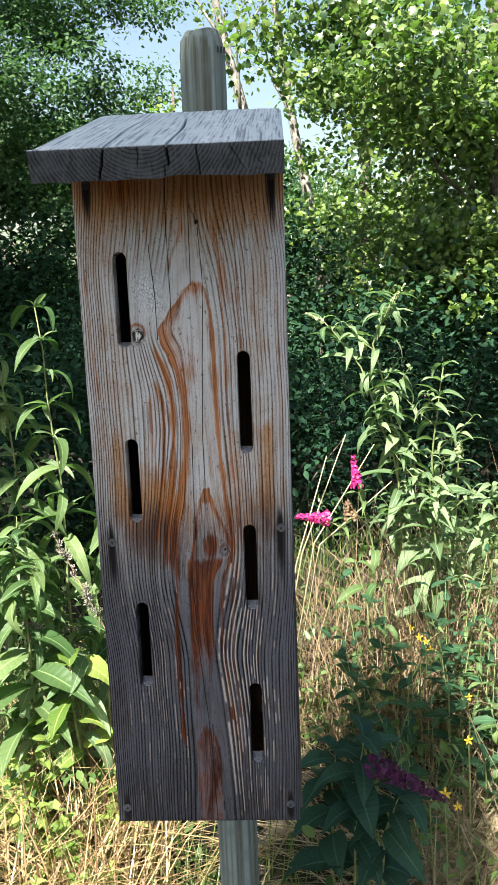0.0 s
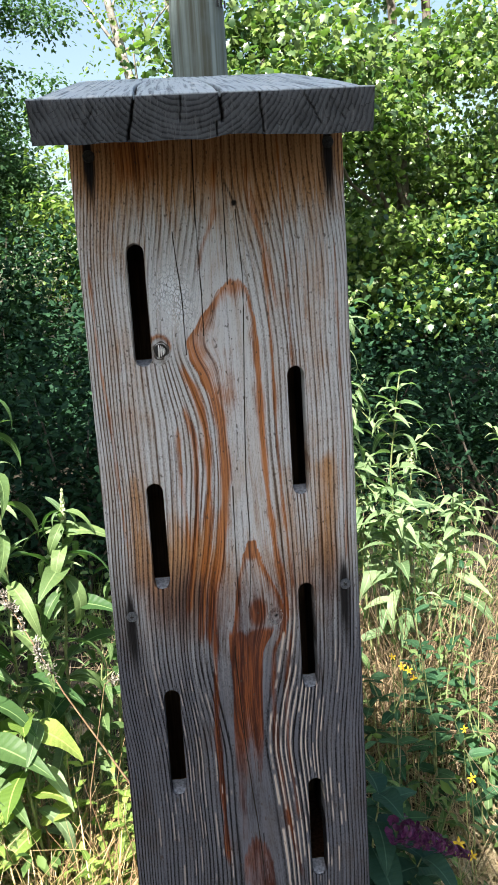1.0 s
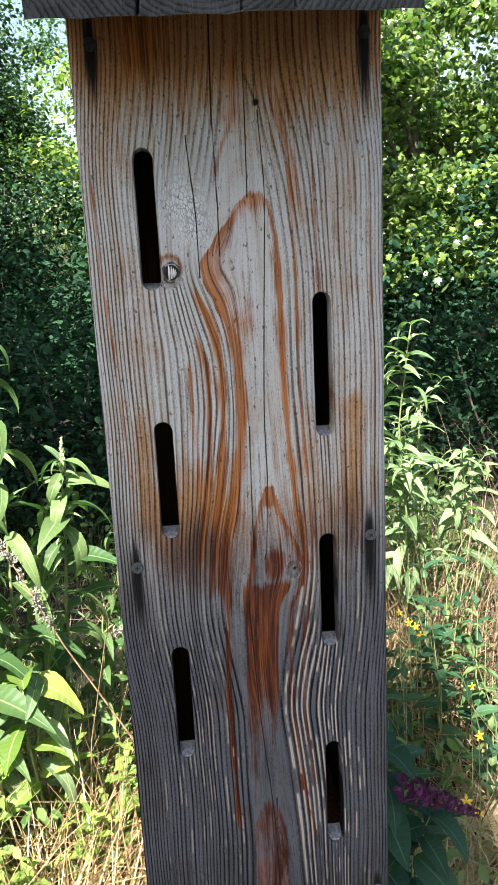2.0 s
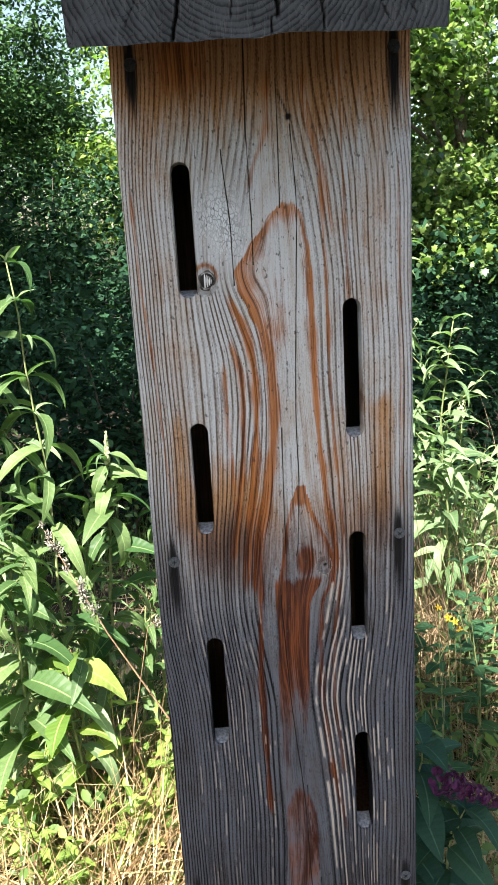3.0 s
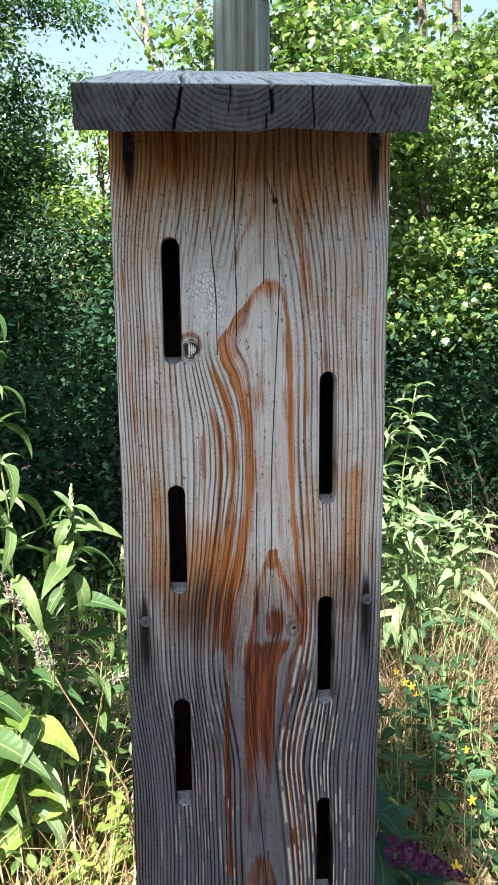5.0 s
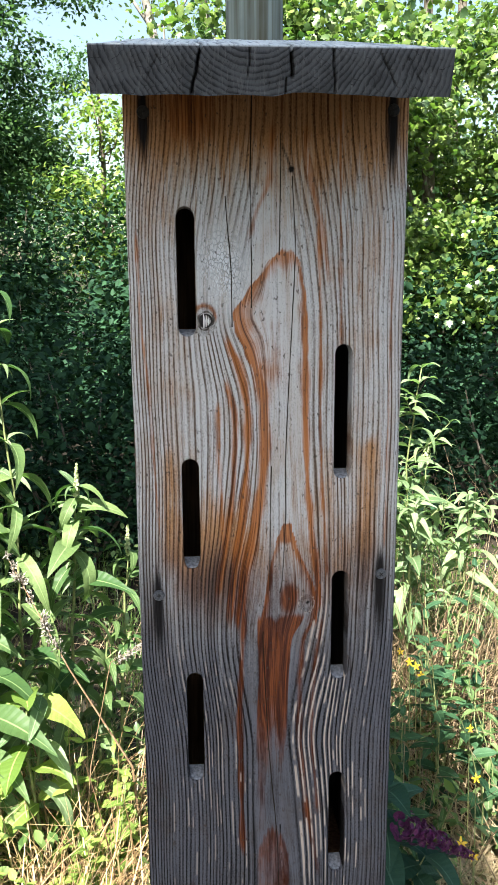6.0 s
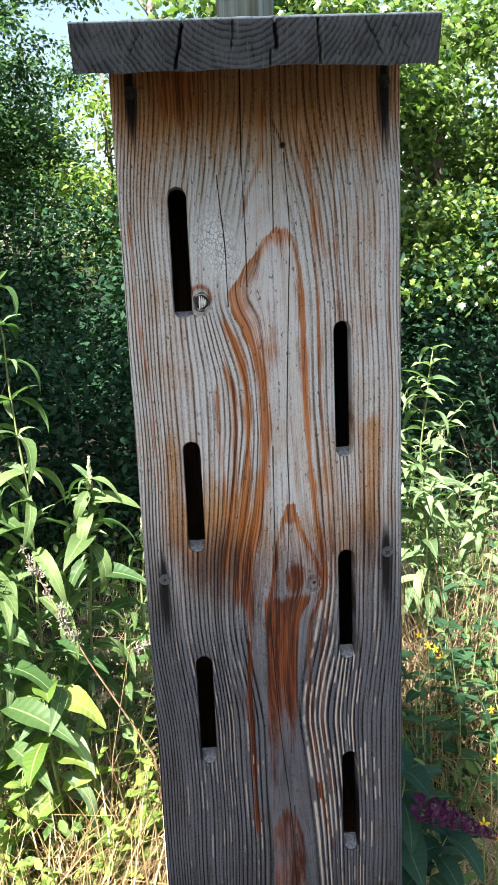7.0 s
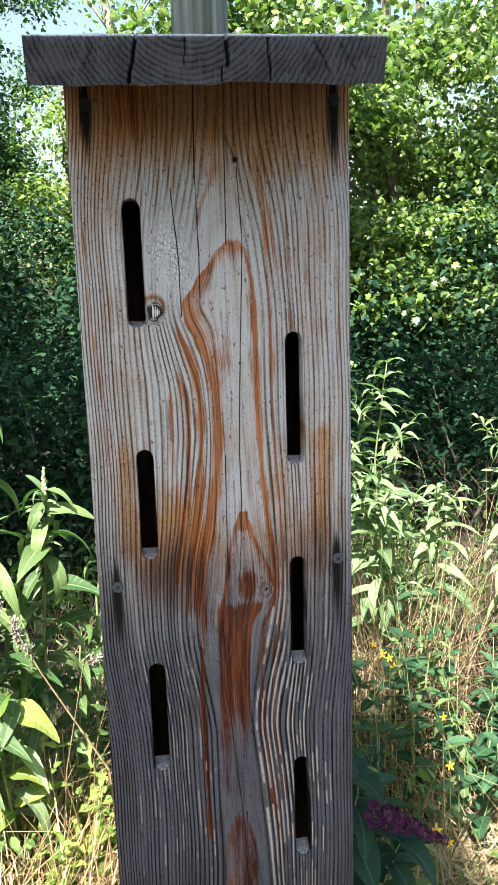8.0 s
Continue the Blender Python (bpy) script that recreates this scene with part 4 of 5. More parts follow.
DARK_LEAVES = [lance_mesh("leaf", 1.0, w, d, f, M_BUDD_SHADE, i + 10) for i, (w, d, f) in enumerate(((0.42, 0.5, 0.3), (0.36, 0.9, 0.3), (0.48, 0.6, 0.2)))]


def leaf_at(ob, p, azimuth, rise, length, meshes, rnd, roll=None):
    """A leaf from p, pointing along azimuth (degrees from +x) and rising by `rise` degrees."""
    m = Matrix.Translation(p) @ Euler((radians(rise), radians(roll if roll is not None else rnd.uniform(-25, 25)), radians(azimuth - 90)), "XYZ").to_matrix().to_4x4() @ Matrix.Scale(length, 4)
    leaf = new("leaf", rnd.choice(meshes))
    leaf.parent = ob
    leaf.matrix_basis = m
    return leaf


def leafy_stem(ob, points, thick, pairs, length, meshes, rnd, start=0.15, tip_small=0.5, rise=35, twigs=0, name="stem", shoots=0.0):
    """A stem through points with opposite pairs of leaves, each pair turned by a quarter."""
    pts = [Vector(p) for p in points]
    fine = []
    for i in range(len(pts) - 1):
        for k in range(4):
            fine.append(pts[i].lerp(pts[i + 1], k / 4) + Vector((rnd.uniform(-1, 1), rnd.uniform(-1, 1), 0)) * thick * 0.6)
    fine.append(pts[-1])
    part(name, mesh_of(name, *tube(fine, [thick * (1 - 0.75 * i / len(fine)) for i in range(len(fine))], 6), M_STEM, True), ob)
    spin = rnd.uniform(0, 180)
    n = len(fine) - 1
    for i in range(pairs):
        t = start + (1 - start) * i / max(1, pairs - 1)
        f = min(n - 1e-6, t * n)
        p = fine[int(f)].lerp(fine[int(f) + 1], f - int(f))
        size = length * (1 - (1 - tip_small) * max(0, (t - 0.45) / 0.55)) * rnd.uniform(0.8, 1.15)
        up = rise * (0.3 + 0.9 * t) + rnd.uniform(-15, 15)
        for s in (0, 180):
            leaf_at(ob, p, spin + s + rnd.uniform(-18, 18), up, size, meshes, rnd)
        for k in range(4):
            if rnd.random() < shoots:
                leaf_at(ob, p, spin + 90 * k + rnd.uniform(-30, 30), rnd.uniform(15, 75), length * rnd.uniform(0.2, 0.42), PALE_LEAVES, rnd)
        if twigs and 0.25 < t < 0.9 and rnd.random() < twigs:
            a = math.radians(spin + 45 + rnd.uniform(-40, 40))
            q = p + Vector((math.cos(a), math.sin(a), 1.0)) * rnd.uniform(0.06, 0.14)
            leafy_stem(ob, [p, p.lerp(q, 0.6) + Vector((0, 0, -0.01)), q], thick * 0.45, 4, length * 0.6, meshes, rnd, 0.35, 0.5, rise, 0, "twig")
        spin += 90 + rnd.uniform(-12, 12)
    return fine


def panicle(ob, name, a, b, radius, material, seed, count=170, label=""):
    """A flower spike of many small florets from a to b."""
    rng = np.random.default_rng(seed)
    a, b = np.array(a), np.array(b)
    axis = (b - a) / np.linalg.norm(b - a)
    t = rng.random(count) ** 1.15
    d = rng.normal(size=(count, 3))
    d -= axis * (d @ axis)[:, None]
    d /= np.linalg.norm(d, axis=1)[:, None]
    lump = 1 + 0.25 * np.sin(t * 40)
    c = a + (b - a) * t[:, None] + d * (radius * (1 - 0.75 * t) * lump)[:, None]
    five = np.concatenate([PETAL[0] @ np.array(Matrix.Rotation(2 * math.pi * k / 5, 3, "Z")) for k in range(5)])
    tri = [i + 4 * k for k in range(5) for i in PETAL[1]]
    nor = d + axis * 0.3 + rng.normal(size=(count, 3)) * 0.3
    nor /= np.linalg.norm(nor, axis=1)[:, None]
    s1 = np.cross(nor, axis)
    s1 /= np.linalg.norm(s1, axis=1)[:, None] + 1e-9
    s2 = np.cross(nor, s1)
    s = 0.0058 * (1.1 - 0.5 * t)
    v = c[:, None, :] + s[:, None, None] * (five[None, :, 0:1] * s1[:, None, :] + five[None, :, 1:2] * s2[:, None, :] + (five[None, :, 2:3] - 0.1) * nor[:, None, :])
    loops = (np.arange(count)[:, None] * len(five) + np.array(tri)[None, :]).ravel()
    part(name, arrays_to_mesh(name, v.reshape(-1, 3), loops, 3, material), ob, label)


def butterfly_bush(name, base, stems, label, seed, length=0.14, pairs=12, meshes=LEAVES, twigs=0.3, thick=0.006, rise=30, start=0.3, shoots=0.15):
    rnd = random.Random(seed)
    ob = thing(name, base, label, "bush", "butterfly bushes")
    b = Vector(base)
    for pts in stems:
        leafy_stem(ob, [Vector(p) - b for p in pts], thick, pairs, length, meshes, rnd, start, 0.62, rise, twigs, "stem", shoots)
    return ob


butterfly_bush("butterfly_bush", (-0.50, 1.1, 0), [
    [(-0.50, 1.1, 0), (-0.495, 1.1, 0.35), (-0.487, 1.1, 0.70), (-0.485, 1.1, 1.02), (-0.515, 1.1, 1.47)],
    [(-0.56, 1.15, 0), (-0.60, 1.12, 0.5), (-0.60, 1.1, 0.95), (-0.625, 1.1, 1.40)],
    [(-0.46, 1.15, 0), (-0.40, 1.2, 0.45), (-0.37, 1.2, 0.8), (-0.36, 1.2, 1.0)],
    [(-0.54, 1.0, 0), (-0.56, 0.95, 0.4), (-0.55, 0.92, 0.75), (-0.56, 0.9, 0.92)],
], "leafy green butterfly bush with long pointed leaves beside the post", 5, 0.20, 16, LEAVES, 0.2, 0.006, 10, 0.3, 0.7)
butterfly_bush("butterfly_bush", (-0.30, 1.3, 0), [
    [(-0.30, 1.3, 0), (-0.28, 1.3, 0.35), (-0.26, 1.3, 0.68), (-0.25, 1.3, 0.80)],
    [(-0.36, 1.25, 0), (-0.33, 1.25, 0.3), (-0.30, 1.25, 0.62)],
], "low young butterfly bush among dry grass", 6, 0.15, 10)
butterfly_bush("butterfly_bush", (-0.56, 1.02, 0), [
    [(-0.56, 1.02, 0), (-0.57, 1.0, 0.25), (-0.56, 0.98, 0.48), (-0.55, 0.97, 0.62)],
    [(-0.50, 1.0, 0), (-0.47, 0.98, 0.22), (-0.44, 0.97, 0.42), (-0.42, 0.96, 0.58)],
    [(-0.66, 1.05, 0), (-0.67, 1.05, 0.3), (-0.68, 1.03, 0.55), (-0.67, 1.02, 0.75)],
], "low butterfly bush with large bright green leaves", 16, 0.19, 6, PALE_LEAVES, 0.0, 0.005, 8, 0.45)
right_bush = butterfly_bush("butterfly_bush", (0.62, 1.8, 0), [
    [(0.56, 1.8, 0), (0.53, 1.8, 0.5), (0.50, 1.8, 0.95), (0.42, 1.78, 1.30), (0.48, 1.75, 1.45)],
    [(0.58, 1.8, 0), (0.56, 1.8, 0.5), (0.49, 1.8, 0.9), (0.38, 1.8, 1.22), (0.25, 1.8, 1.385)],
    [(0.62, 1.8, 0), (0.63, 1.8, 0.5), (0.62, 1.78, 0.9), (0.65, 1.75, 1.22)],
    [(0.68, 1.95, 0), (0.74, 2.0, 0.4), (0.775, 2.08, 0.68), (0.784, 2.12, 0.87)],
    [(0.78, 1.8, 0), (0.83, 1.8, 0.4), (0.84, 1.78, 0.62), (0.82, 1.75, 0.80)],
    [(0.61, 1.75, 0), (0.63, 1.72, 0.4), (0.61, 1.68, 0.70), (0.59, 1.65, 0.85)],
], "sunlit butterfly bush with arching pale green leaves", 7, 0.18, 14, PALE_LEAVES, 0.45)
butterfly_bush("butterfly_bush", (1.15, 1.7, 0), [
    [(1.10, 1.7, 0), (1.06, 1.65, 0.5), (1.02, 1.6, 0.85), (1.00, 1.55, 1.08)],
    [(1.18, 1.7, 0), (1.20, 1.65, 0.5), (1.18, 1.6, 0.9), (1.12, 1.55, 1.16)],
], "butterfly bush with long green leaves at the meadow's edge", 8, 0.16, 14, PALE_LEAVES, 0.5)

# the bush with the magenta spikes, thin stalks
mag = thing("flowering_bush", (0.40, 1.5, 0), "thin butterfly bush with two bright magenta flower spikes", "bush", "butterfly bushes")
rm = random.Random(9)
o = Vector((0.40, 1.5, 0))
leafy_stem(mag, [Vector(p) - o for p in ((0.42, 1.5, 0), (0.42, 1.5, 0.5), (0.355, 1.5, 0.80), (0.335, 1.5, 0.88))], 0.004, 8, 0.11, LEAVES, rm)
leafy_stem(mag, [Vector(p) - o for p in ((0.40, 1.5, 0), (0.36, 1.5, 0.5), (0.30, 1.5, 0.73), (0.23, 1.5, 0.775))], 0.004, 8, 0.11, LEAVES, rm)
panicle(mag, "flower_spike", Vector((0.335, 1.5, 0.875)) - o, Vector((0.322, 1.5, 0.975)) - o, 0.018, M_MAGENTA, 1, 190, "bright magenta flower spike")
panicle(mag, "flower_spike", Vector((0.24, 1.5, 0.775)) - o, Vector((0.14, 1.47, 0.792)) - o, 0.021, M_MAGENTA, 2, 230, "bright magenta flower spike")

panicle(mag, "dead_flower_spike", Vector((0.315, 1.5, 0.775)) - o, Vector((0.30, 1.49, 0.835)) - o, 0.022, M_DRY_STEM, 5, 150, "dried brown flower spike")
head = thing("dried_flower", (0.575, 0.82, 0), "dark red-brown dried flower head on a short stalk", "flower")
part("stalk", mesh_of("stalk", *tube([(0.02, 0.02, 0), (0.005, 0.005, 0.04), (0, 0, 0.075)], [0.0018, 0.0016, 0.0013], 5), M_DRY_STEM), head)
panicle(head, "flower_head", (0, 0, 0.068), (0, 0, 0.088), 0.010, M_DEAD_HEAD, 6, 120, "dark red dried petals")

# pale buds at the tips of the bushes
rb = Vector(right_bush.location)
for k, (a, b, r) in enumerate((((0.784, 2.12, 0.835), (0.79, 2.11, 0.895), 0.019), ((0.48, 1.75, 1.44), (0.52, 1.74, 1.495), 0.007), ((0.25, 1.8, 1.38), (0.195, 1.79, 1.41), 0.007))):
    panicle(right_bush, "flower_bud", Vector(a) - rb, Vector(b) - rb, r, M_BUD, 80 + k, 110, "pale cream flower bud")
lb = Vector((-0.50, 1.1, 0))
for k, (a, b, r) in enumerate((((-0.36, 1.2, 0.98), (-0.355, 1.2, 1.06), 0.006), ((-0.25, 1.3, 0.79), (-0.248, 1.3, 0.87), 0.006))):
    panicle(bpy.data.objects["butterfly_bush"], "flower_bud", Vector(a) - lb, Vector(b) - lb, r, M_BUD, 90 + k, 90, "pale cream flower bud")

# straight dry straw stalks, not reeds, rising aslant between the bushes
for k, (a, b) in enumerate((((0.16, 1.62, 0.62), (0.31, 1.62, 1.02)), ((0.20, 1.6, 0.66), (0.40, 1.6, 0.99)), ((0.14, 1.58, 0.60), (0.245, 1.58, 0.96)), ((0.22, 1.64, 0.64), (0.46, 1.62, 0.86)))):
    st = thing("straw_stalk", (a[0] - 0.12, a[1], 0), "thin straight straw-coloured dry stalk", "reed", "dry reeds")
    p = [Vector((0, 0, 0)), Vector((0.12, 0, a[2])), Vector((b[0] - a[0] + 0.12, b[1] - a[1], b[2]))]
    part("stem", mesh_of("stem", *tube(p, [0.003, 0.0026, 0.0016], 6), M_STRAW_STEM, True), st)

# bush with the purple spike, its leaf colour darkened to stand for shade
pur = thing("purple_bush", (0.26, 0.50, 0), "butterfly bush with purple spike, shade put into its broad blue-green leaves", "bush", "butterfly bushes")
rp = random.Random(12)
o = Vector((0.26, 0.50, 0))
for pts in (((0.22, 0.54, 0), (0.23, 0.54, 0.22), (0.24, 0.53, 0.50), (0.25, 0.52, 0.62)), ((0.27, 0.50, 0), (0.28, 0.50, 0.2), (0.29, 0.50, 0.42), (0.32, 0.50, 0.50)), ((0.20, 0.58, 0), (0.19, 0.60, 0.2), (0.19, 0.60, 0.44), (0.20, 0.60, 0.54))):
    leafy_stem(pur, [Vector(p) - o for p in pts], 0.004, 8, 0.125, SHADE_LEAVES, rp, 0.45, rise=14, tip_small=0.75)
panicle(pur, "flower_spike", Vector((0.262, 0.45, 0.602)) - o, Vector((0.415, 0.52, 0.475)) - o, 0.020, M_PURPLE, 3, 440, "dark purple flower spike")

# blue-green weeds behind, shade put into their leaf colour
for k, (x, y, h) in enumerate(((0.45, 1.15, 0.72), (0.58, 1.2, 0.68), (0.66, 1.05, 0.55), (0.50, 0.95, 0.52), (0.78, 1.15, 0.62), (0.36, 1.2, 0.62), (0.9, 1.2, 0.6))):
    rw = random.Random(40 + k)
    w = thing("weed", (x, y, 0), "upright leafy meadow weed, shade put into its blue-green leaves", "weed", "meadow weeds")
    for s in range(3):
        dx, dy = rw.uniform(-0.12, 0.12), rw.uniform(-0.10, 0.10)
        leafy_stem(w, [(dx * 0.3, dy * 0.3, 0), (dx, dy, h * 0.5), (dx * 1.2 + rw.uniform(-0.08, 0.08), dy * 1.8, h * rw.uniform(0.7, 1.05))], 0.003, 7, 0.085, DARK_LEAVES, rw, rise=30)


for k, (x, y, h) in enumerate(((0.52, 1.45, 0.60), (0.64, 1.35, 0.62), (0.80, 1.4, 0.66), (0.95, 1.35, 0.62), (0.44, 1.0, 0.40), (0.70, 1.12, 0.50), (0.86, 1.02, 0.48), (1.02, 1.1, 0.5))):
    rw = random.Random(70 + k)
    w = thing("weed", (x, y, 0), "bright green leafy weed among dry grass", "weed", "meadow weeds")
    for s in range(3):
        dx, dy = rw.uniform(-0.13, 0.13), rw.uniform(-0.10, 0.10)
        leafy_stem(w, [(dx * 0.3, dy * 0.3, 0), (dx, dy, h * 0.5), (dx * 1.2 + rw.uniform(-0.08, 0.08), dy * 1.8, h * rw.uniform(0.65, 1.05))], 0.0025, 6, 0.075, LEAVES if k % 3 else DARK_LEAVES, rw, rise=28, start=0.3)


for k, (x, y, h) in enumerate(((-0.40, 0.80, 0.30), (-0.30, 0.92, 0.34), (-0.53, 0.86, 0.36), (-0.24, 1.05, 0.36), (-0.62, 0.92, 0.34), (-0.46, 0.70, 0.22), (-0.34, 0.74, 0.20), (-0.44, 0.98, 0.46), (-0.60, 0.80, 0.42))):
    rw = random.Random(170 + k)
    w = thing("weed", (x, y, 0), "weed with oval leaves in dry grass, sunlight in their yellow-green", "weed", "meadow weeds")
    for q in range(3):
        dx, dy = rw.uniform(-0.06, 0.06), rw.uniform(-0.06, 0.06)
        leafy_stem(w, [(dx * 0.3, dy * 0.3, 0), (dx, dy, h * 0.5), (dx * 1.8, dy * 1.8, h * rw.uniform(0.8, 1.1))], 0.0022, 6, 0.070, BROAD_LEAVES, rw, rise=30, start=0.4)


def star_flower(at, size, seed):
    """A small yellow flower with five petals and stamens, on a thin stalk."""
    rnd = random.Random(seed)
    ob = thing("yellow_flower", (at[0], at[1], 0), "small yellow star-shaped flower on a thin stalk", "flower", "yellow flowers")
    part("stalk", mesh_of("stalk", *tube([(0.02, 0.02, 0), (0.01, 0.01, at[2] * 0.5), (0, 0.002, at[2])], [0.0016, 0.0014, 0.001], 5), M_STEM), ob)
    for k in range(5):
        v, f = [(0, 0, 0), (0.22, 0.4, 0.04), (0.14, 0.8, 0.08), (0, 1, 0.05), (-0.14, 0.8, 0.08), (-0.22, 0.4, 0.04)], [(0, 1, 5), (1, 2, 4, 5), (2, 3, 4)]
        m = pose(0, -0.001, at[2], 62 + rnd.uniform(-12, 12), rnd.uniform(-15, 15), 0) @ pose(0, 0, 0, 0, 0, 72 * k + rnd.uniform(-6, 6)) @ Matrix.Scale(size, 4)
        part("petal", mesh_of("petal", v, f, M_YELLOW), ob, "", m)
    tufts = [tube([(0, 0, 0), (rnd.uniform(-0.3, 0.3), rnd.uniform(-0.3, 0.3), 0.45)], [0.03, 0.015], 4) for _ in range(9)]
    part("stamens", mesh_of("stamens", *join(tufts), M_YELLOW), ob, "", pose(0, -0.002, at[2], 62, 0, 0) @ Matrix.Scale(size, 4))


for k, (x, y, z, s) in enumerate(((0.441, 0.655, 0.395, 0.014), (0.47, 0.66, 0.36, 0.011), (0.47, 1.15, 0.53, 0.012), (0.49, 1.16, 0.513, 0.012), (0.50, 1.15, 0.493, 0.011), (0.45, 1.17, 0.55, 0.010), (0.53, 0.82, 0.42, 0.012), (0.42, 0.72, 0.34, 0.010), (0.56, 0.95, 0.46, 0.010))):
    star_flower((x, y, z), s, 60 + k)

# dry grass stalks with grey plumes, leaning over the bush
def plume_stalk(base, points, split, label, seed, thick=0.004, fluff=0.0045, count=420):
    """A bent dry stalk whose last stretch, from points[split] on, carries a plume of short side tufts."""
    ob = thing("dry_stalk", base, label, "dry stalk", "dry stalks")
    n = len(points)
    part("stem", mesh_of("stem", *tube([Vector(p) for p in points], [thick * (1 - 0.75 * k / (n - 1)) for k in range(n)], 6), M_DRY_STEM, True), ob)
    rng = np.random.default_rng(seed)
    a, b = np.array(points[split]), np.array(points[-1])
    axis = (b - a) / np.linalg.norm(b - a)
    tufts = np.sort(rng.random(26))
    side = rng.normal(size=(26, 3))
    side -= axis * (side @ axis)[:, None]
    side /= np.linalg.norm(side, axis=1)[:, None]
    k = rng.integers(0, 26, count)
    f = rng.random(count)
    at = a + (b - a) * tufts[k][:, None] + (axis * 0.030 + side[k] * 0.011) * (f * (1.15 - 0.7 * tufts[k]))[:, None] + rng.normal(size=(count, 3)) * fluff * 0.45
    lie = np.tile(axis * 1.5, (count, 1)) + side[k] * 0.5
    part("seed_head", scatter_leaves("seed_head", at, 0.012, (SIMPLE[0] * np.array((0.42, 1, 1)), SIMPLE[1]), M_SEED, rng, 0.1, lie), ob, "fluffy grey seed head")


plume_stalk((-0.20, 1.0, 0), [(0, 0, 0), (-0.03, 0, 0.37), (-0.165, 0, 0.625), (-0.285, 0, 0.895)], 2, "leaning brown dry stalk with a fluffy grey plume", 77, count=640)
plume_stalk((-0.42, 0.98, 0), [(0, 0, 0), (-0.02, 0, 0.40), (-0.07, -0.02, 0.645), (-0.145, -0.03, 0.685)], 2, "thin dry stalk with a short drooping grey plume", 78, 0.0025, 0.003, 220)
plume_stalk((-0.36, 0.96, 0), [(0, 0, 0), (0.04, 0, 0.40), (0.095, 0, 0.655), (0.165, -0.01, 0.700)], 2, "thin dry stalk with a narrow grey plume", 79, 0.002, 0.002, 160)

# broad leaves below the bush, full sun put into their colour
sunny = thing("weed", (-0.45, 0.95, 0), "weed with large leaves, sunlight in their pale yellow-green", "weed", "meadow weeds")
rl = random.Random(5)
part("stem", mesh_of("stem", *tube([(0, 0, 0), (0.01, 0, 0.25), (-0.01, 0, 0.45), (0.0, 0, 0.60)], [0.004, 0.0035, 0.003, 0.002], 6), M_STEM, True), sunny)
for p, az, up, size in (((-0.01, 0, 0.42), 200, 20, 0.15), ((0.0, 0, 0.41), 330, 25, 0.13), ((-0.01, 0, 0.47), 255, 5, 0.14), ((0.0, 0, 0.58), 345, -8, 0.16), ((0.0, 0, 0.57), 170, 5, 0.15), ((0.0, 0, 0.60), 285, 25, 0.12), ((0.01, 0, 0.33), 20, 30, 0.12), ((0.01, 0, 0.32), 230, 10, 0.13)):
    leaf_at(sunny, Vector(p), az, up, size, BROAD_LEAVES, rl, rl.uniform(-20, 20))

# ---- shrubs and trees ----
def shrub(base, radii, count, per, seed, label, size=0.055, material=M_SHRUB_SHADED, spread=0.09):
    rng = np.random.default_rng(seed)
    rnd = random.Random(seed)
    ob = thing("shrub", base, label, "shrub", "shrubs")
    cs = clumps(rng, (0, 0, radii[2] * 0.75), radii, count, 0.5)
    cs = cs[cs[:, 2] > 0.02]
    for i in rng.choice(len(cs), 8, replace=False):
        part("branch", mesh_of("branch", *tube(bend((rnd.uniform(-0.1, 0.1), rnd.uniform(-0.1, 0.1), -0.05), cs[i], 0.05, 5, rnd, 0.02), [0.012, 0.011, 0.009, 0.007, 0.005, 0.003], 5), M_BARK, True), ob)
    at = (cs[:, None, :] + rng.normal(size=(len(cs), per, 3)) * spread).reshape(-1, 3)
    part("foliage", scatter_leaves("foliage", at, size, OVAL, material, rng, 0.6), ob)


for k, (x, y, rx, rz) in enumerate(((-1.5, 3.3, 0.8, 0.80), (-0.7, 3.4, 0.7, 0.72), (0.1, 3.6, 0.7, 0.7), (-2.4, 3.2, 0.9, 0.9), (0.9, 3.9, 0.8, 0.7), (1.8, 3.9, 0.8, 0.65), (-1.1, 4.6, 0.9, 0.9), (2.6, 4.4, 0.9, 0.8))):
    shrub((x, y, 0), (rx, 0.55, rz), 150, 26, 100 + k, "dense green shrub with small rounded leaves, canopy shade in their colour")

tree("tree", (-5.2, 10.5, 0), 8.0, (-4.72, 10, 3.7), (2.88, 2.2, 4.3), 1300, 230, (0.20, 0.20, 0.09), 0.072, SIMPLE, M_DARK_TREE, M_BARK, 201, "tall dense dark green broadleaf tree at the wood's edge", 0.2, 14, 0.0, (0, 0), 0.5, 0.7, 1.0, 0.2, 10, 0.30)
tree("tree", (-1.15, 9.4, 0), 4.0, (-1.15, 9.2, 2.5), (0.42, 0.6, 1.45), 60, 44, (0.20, 0.20, 0.08), 0.085, OVAL, M_LIGHT_TREE, M_BARK, 202, "sunlit yellow-green young tree beside the dark one", 0.07, 10, 0.2, (0, 0), 0.6)
tree("maple_tree", (2.3, 7.0, 0), 5.5, (1.75, 6.5, 2.9), (1.75, 1.5, 2.6), 196, 150, (0.21, 0.21, 0.08), 0.062, MAPLE, M_MAPLE, M_BARK, 203, "maple tree with broad sunlit yellow-green leaves", 0.1, 14, 0.40, (-0.3, 0), 0.45, 0.3, 1.3, 0.10, 7, 0.27)
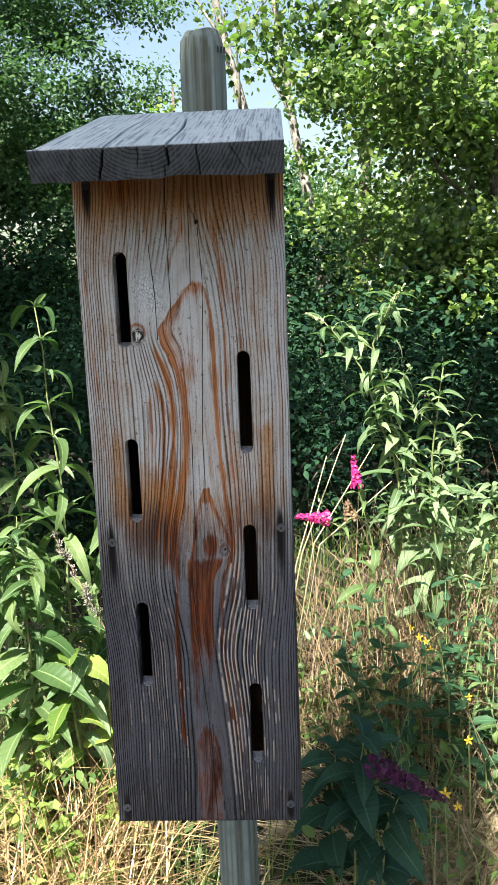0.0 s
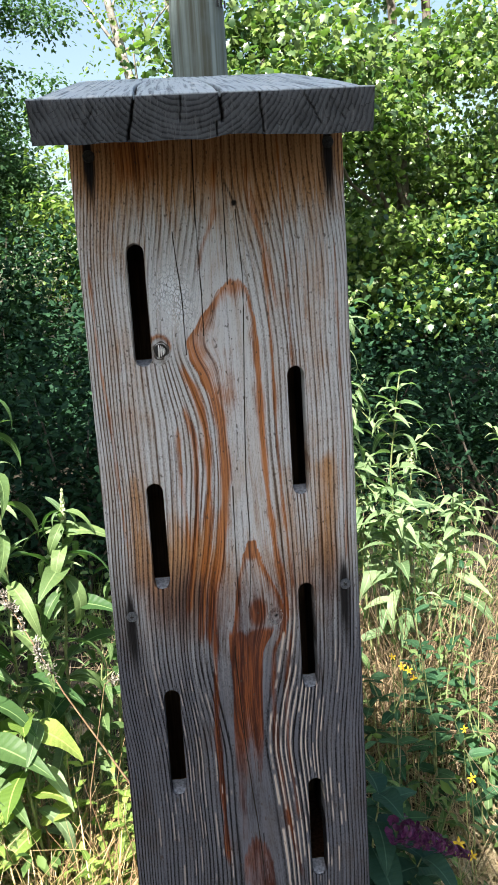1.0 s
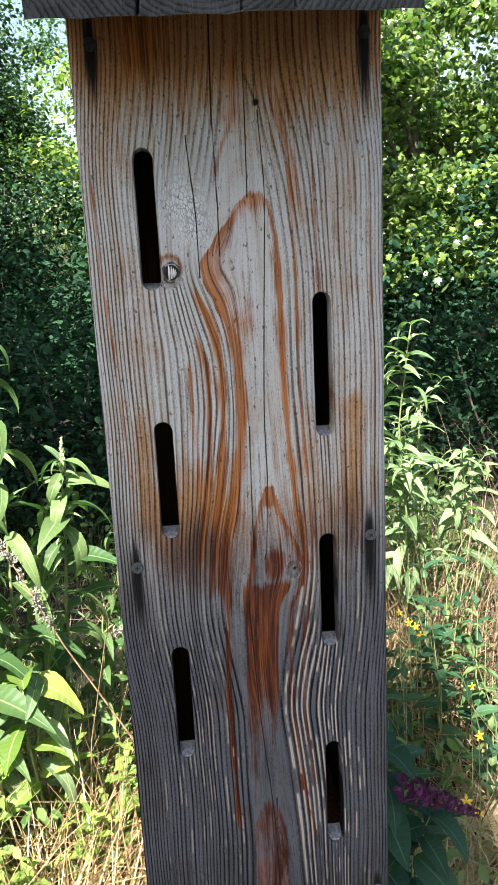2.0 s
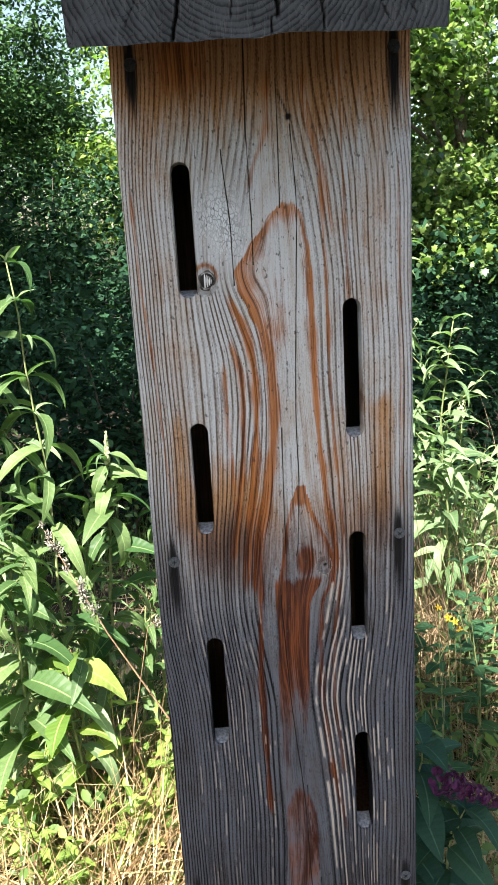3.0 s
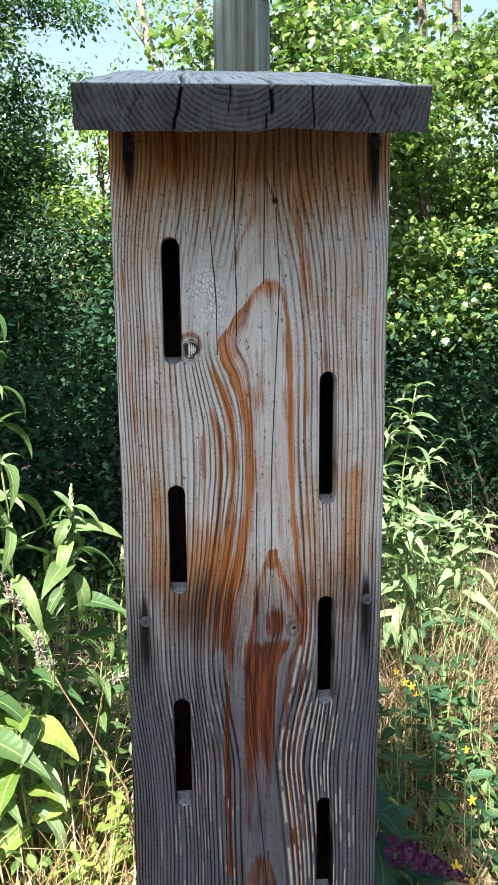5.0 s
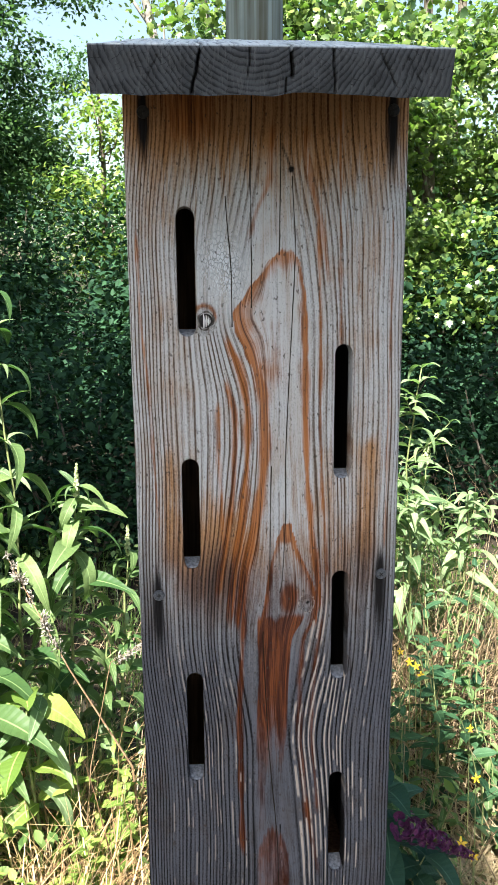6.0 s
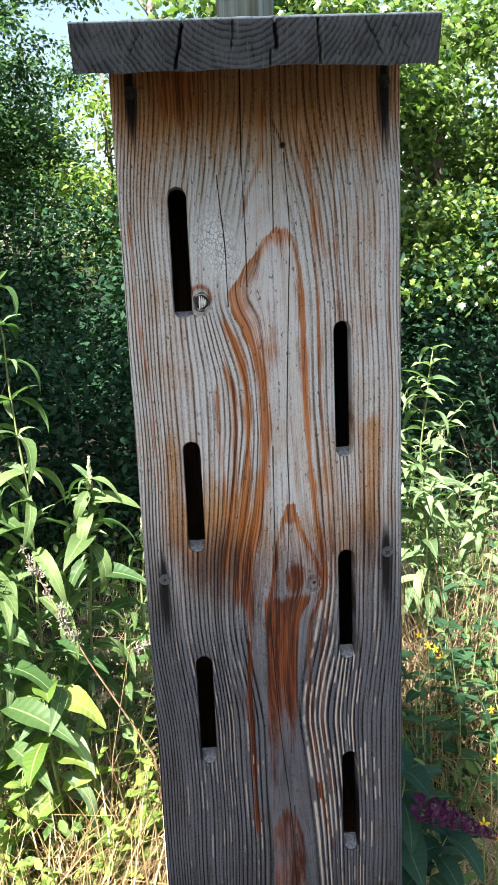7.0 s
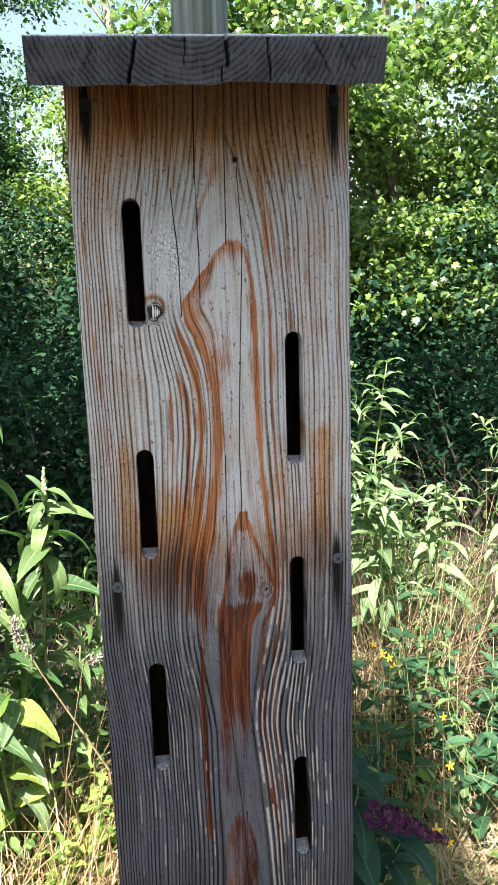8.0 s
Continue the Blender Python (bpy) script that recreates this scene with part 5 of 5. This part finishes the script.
tree("maple_tree", (2.75, 8.2, 0), 7.0, (3.4, 8.3, 3.2), (1.8, 1.3, 3.1), 147, 150, (0.21, 0.21, 0.08), 0.066, MAPLE, M_MAPLE, M_BARK, 204, "maple tree with dense leaves at the wood's edge", 0.1, 14, 0.42, (0.1, 0), 0.45, 0.3, 1.1, 0.10, 7, 0.27)
tree("maple_tree", (1.2, 9.5, 0), 7.0, (1.3, 9.5, 3.6), (1.5, 1.2, 3.0), 105, 120, (0.24, 0.24, 0.09), 0.070, MAPLE, M_MAPLE, M_BARK, 205, "slender maple tree with light foliage", 0.09, 10, 0.42, (0, 0), 0.45, 0.3, 1.1, 0.10, 7, 0.27)
tree("maple_tree", (4.3, 7.6, 0), 6.0, (4.1, 7.3, 3.0), (1.3, 1.1, 2.7), 112, 150, (0.21, 0.21, 0.08), 0.062, MAPLE, M_MAPLE, M_BARK, 211, "maple tree with sunlit leaves beside its neighbours", 0.1, 12, 0.42, (-0.2, 0), 0.45, 0.3, 1.3, 0.10, 7, 0.27)
tree("slender_tree", (0.5, 10, 0), 7.5, (-0.65, 10, 6.0), (1.0, 0.9, 1.9), 60, 30, (0.2, 0.2, 0.12), 0.06, OVAL, M_LIGHT_TREE, M_PALE_BARK, 206, "slender leaning tree with sparse light leaves", 0.11, 8, 0.2, (-1.6, 0))
tree("slender_tree", (1.0, 10.6, 0), 7.5, (0.1, 10.6, 6.2), (1.0, 0.9, 1.9), 70, 30, (0.2, 0.2, 0.12), 0.06, OVAL, M_LIGHT_TREE, M_PALE_BARK, 207, "slender leaning tree with sparse light leaves", 0.1, 8, 0.2, (-1.2, 0))
# next four trees stay out of view, added only to cast shade
tree("tree", (-1.9, -3.2, 0), 6.0, (-1.1, -2.75, 5.35), (0.14, 0.24, 0.56), 100, 56, (0.05, 0.06, 0.09), 0.095, OVAL, M_DARK_TREE, M_BARK, 208, "unseen leafy tree added to shade the butterfly house", 0.09, 8, 0, (0.5, 0.2), 0.6, 0.1)
tree("tree", (-2.7, 0.5, 0), 7.5, (-2.2, 0.5, 5.0), (1.1, 1.45, 3.0), 300, 60, (0.17, 0.17, 0.12), 0.10, OVAL, M_DARK_TREE, M_BARK, 209, "unseen leafy tree added to shade the shrubs of the clearing", 0.13, 10, 0, (0, 0), 0.6, 0.2)
tree("tree", (-2.2, -1.2, 0), 6.4, (-0.1, 0.85, 5.7), (1.6, 1.0, 0.6), 90, 60, (0.14, 0.14, 0.10), 0.10, OVAL, M_DARK_TREE, M_BARK, 212, "unseen leaning tree added to shade the undergrowth", 0.13, 10, 0, (1.7, 1.2), 0.6, 0.2)
tree("tree", (-5.2, 4.2, 0), 7.4, (-4.4, 4.4, 6.0), (1.7, 1.5, 1.9), 420, 50, (0.24, 0.24, 0.16), 0.12, OVAL, M_DARK_TREE, M_BARK, 210, "unseen leafy tree added to shade the tall dark tree", 0.14, 10, 0, (0, 0), 0.6, 0.2)
# far wood
for k, (x, y, h) in enumerate(((-8, 16, 7), (-0.5, 19, 5), (7.5, 13, 4.5), (3.2, 13, 3.0), (5.2, 14.5, 3.2), (9.5, 15, 7), (1.0, 22, 5), (-5, 21, 7), (12, 20, 9))):
    tree("tree", (x, y, 0), h * 0.9, (x, y, h * 0.5), (2.2, 1.8, h * 0.48), 300, 40, (0.34, 0.34, 0.2), 0.15, SIMPLE, M_DARK_TREE, M_BARK, 220 + k, "tree standing in the dark wood behind", 0.16, 5)
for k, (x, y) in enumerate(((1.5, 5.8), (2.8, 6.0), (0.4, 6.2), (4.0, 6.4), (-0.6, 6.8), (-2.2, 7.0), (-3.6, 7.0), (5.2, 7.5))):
    shrub((x, y, 0), (1.0, 0.7, (0.95, 1.25, 0.75, 1.1)[k % 4]), 170, 24, 140 + k, "undergrowth shrub below the trees, shade put into its leaf colour", 0.085, M_SHRUB_SHADED, 0.12)
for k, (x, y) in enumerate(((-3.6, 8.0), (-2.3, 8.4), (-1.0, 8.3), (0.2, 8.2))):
    shrub((x, y, 0), (0.95, 0.7, 1.45), 210, 30, 160 + k, "tall undergrowth shrub below the trees, shade put into its leaf colour", 0.085, M_SHRUB_SHADED, 0.13)
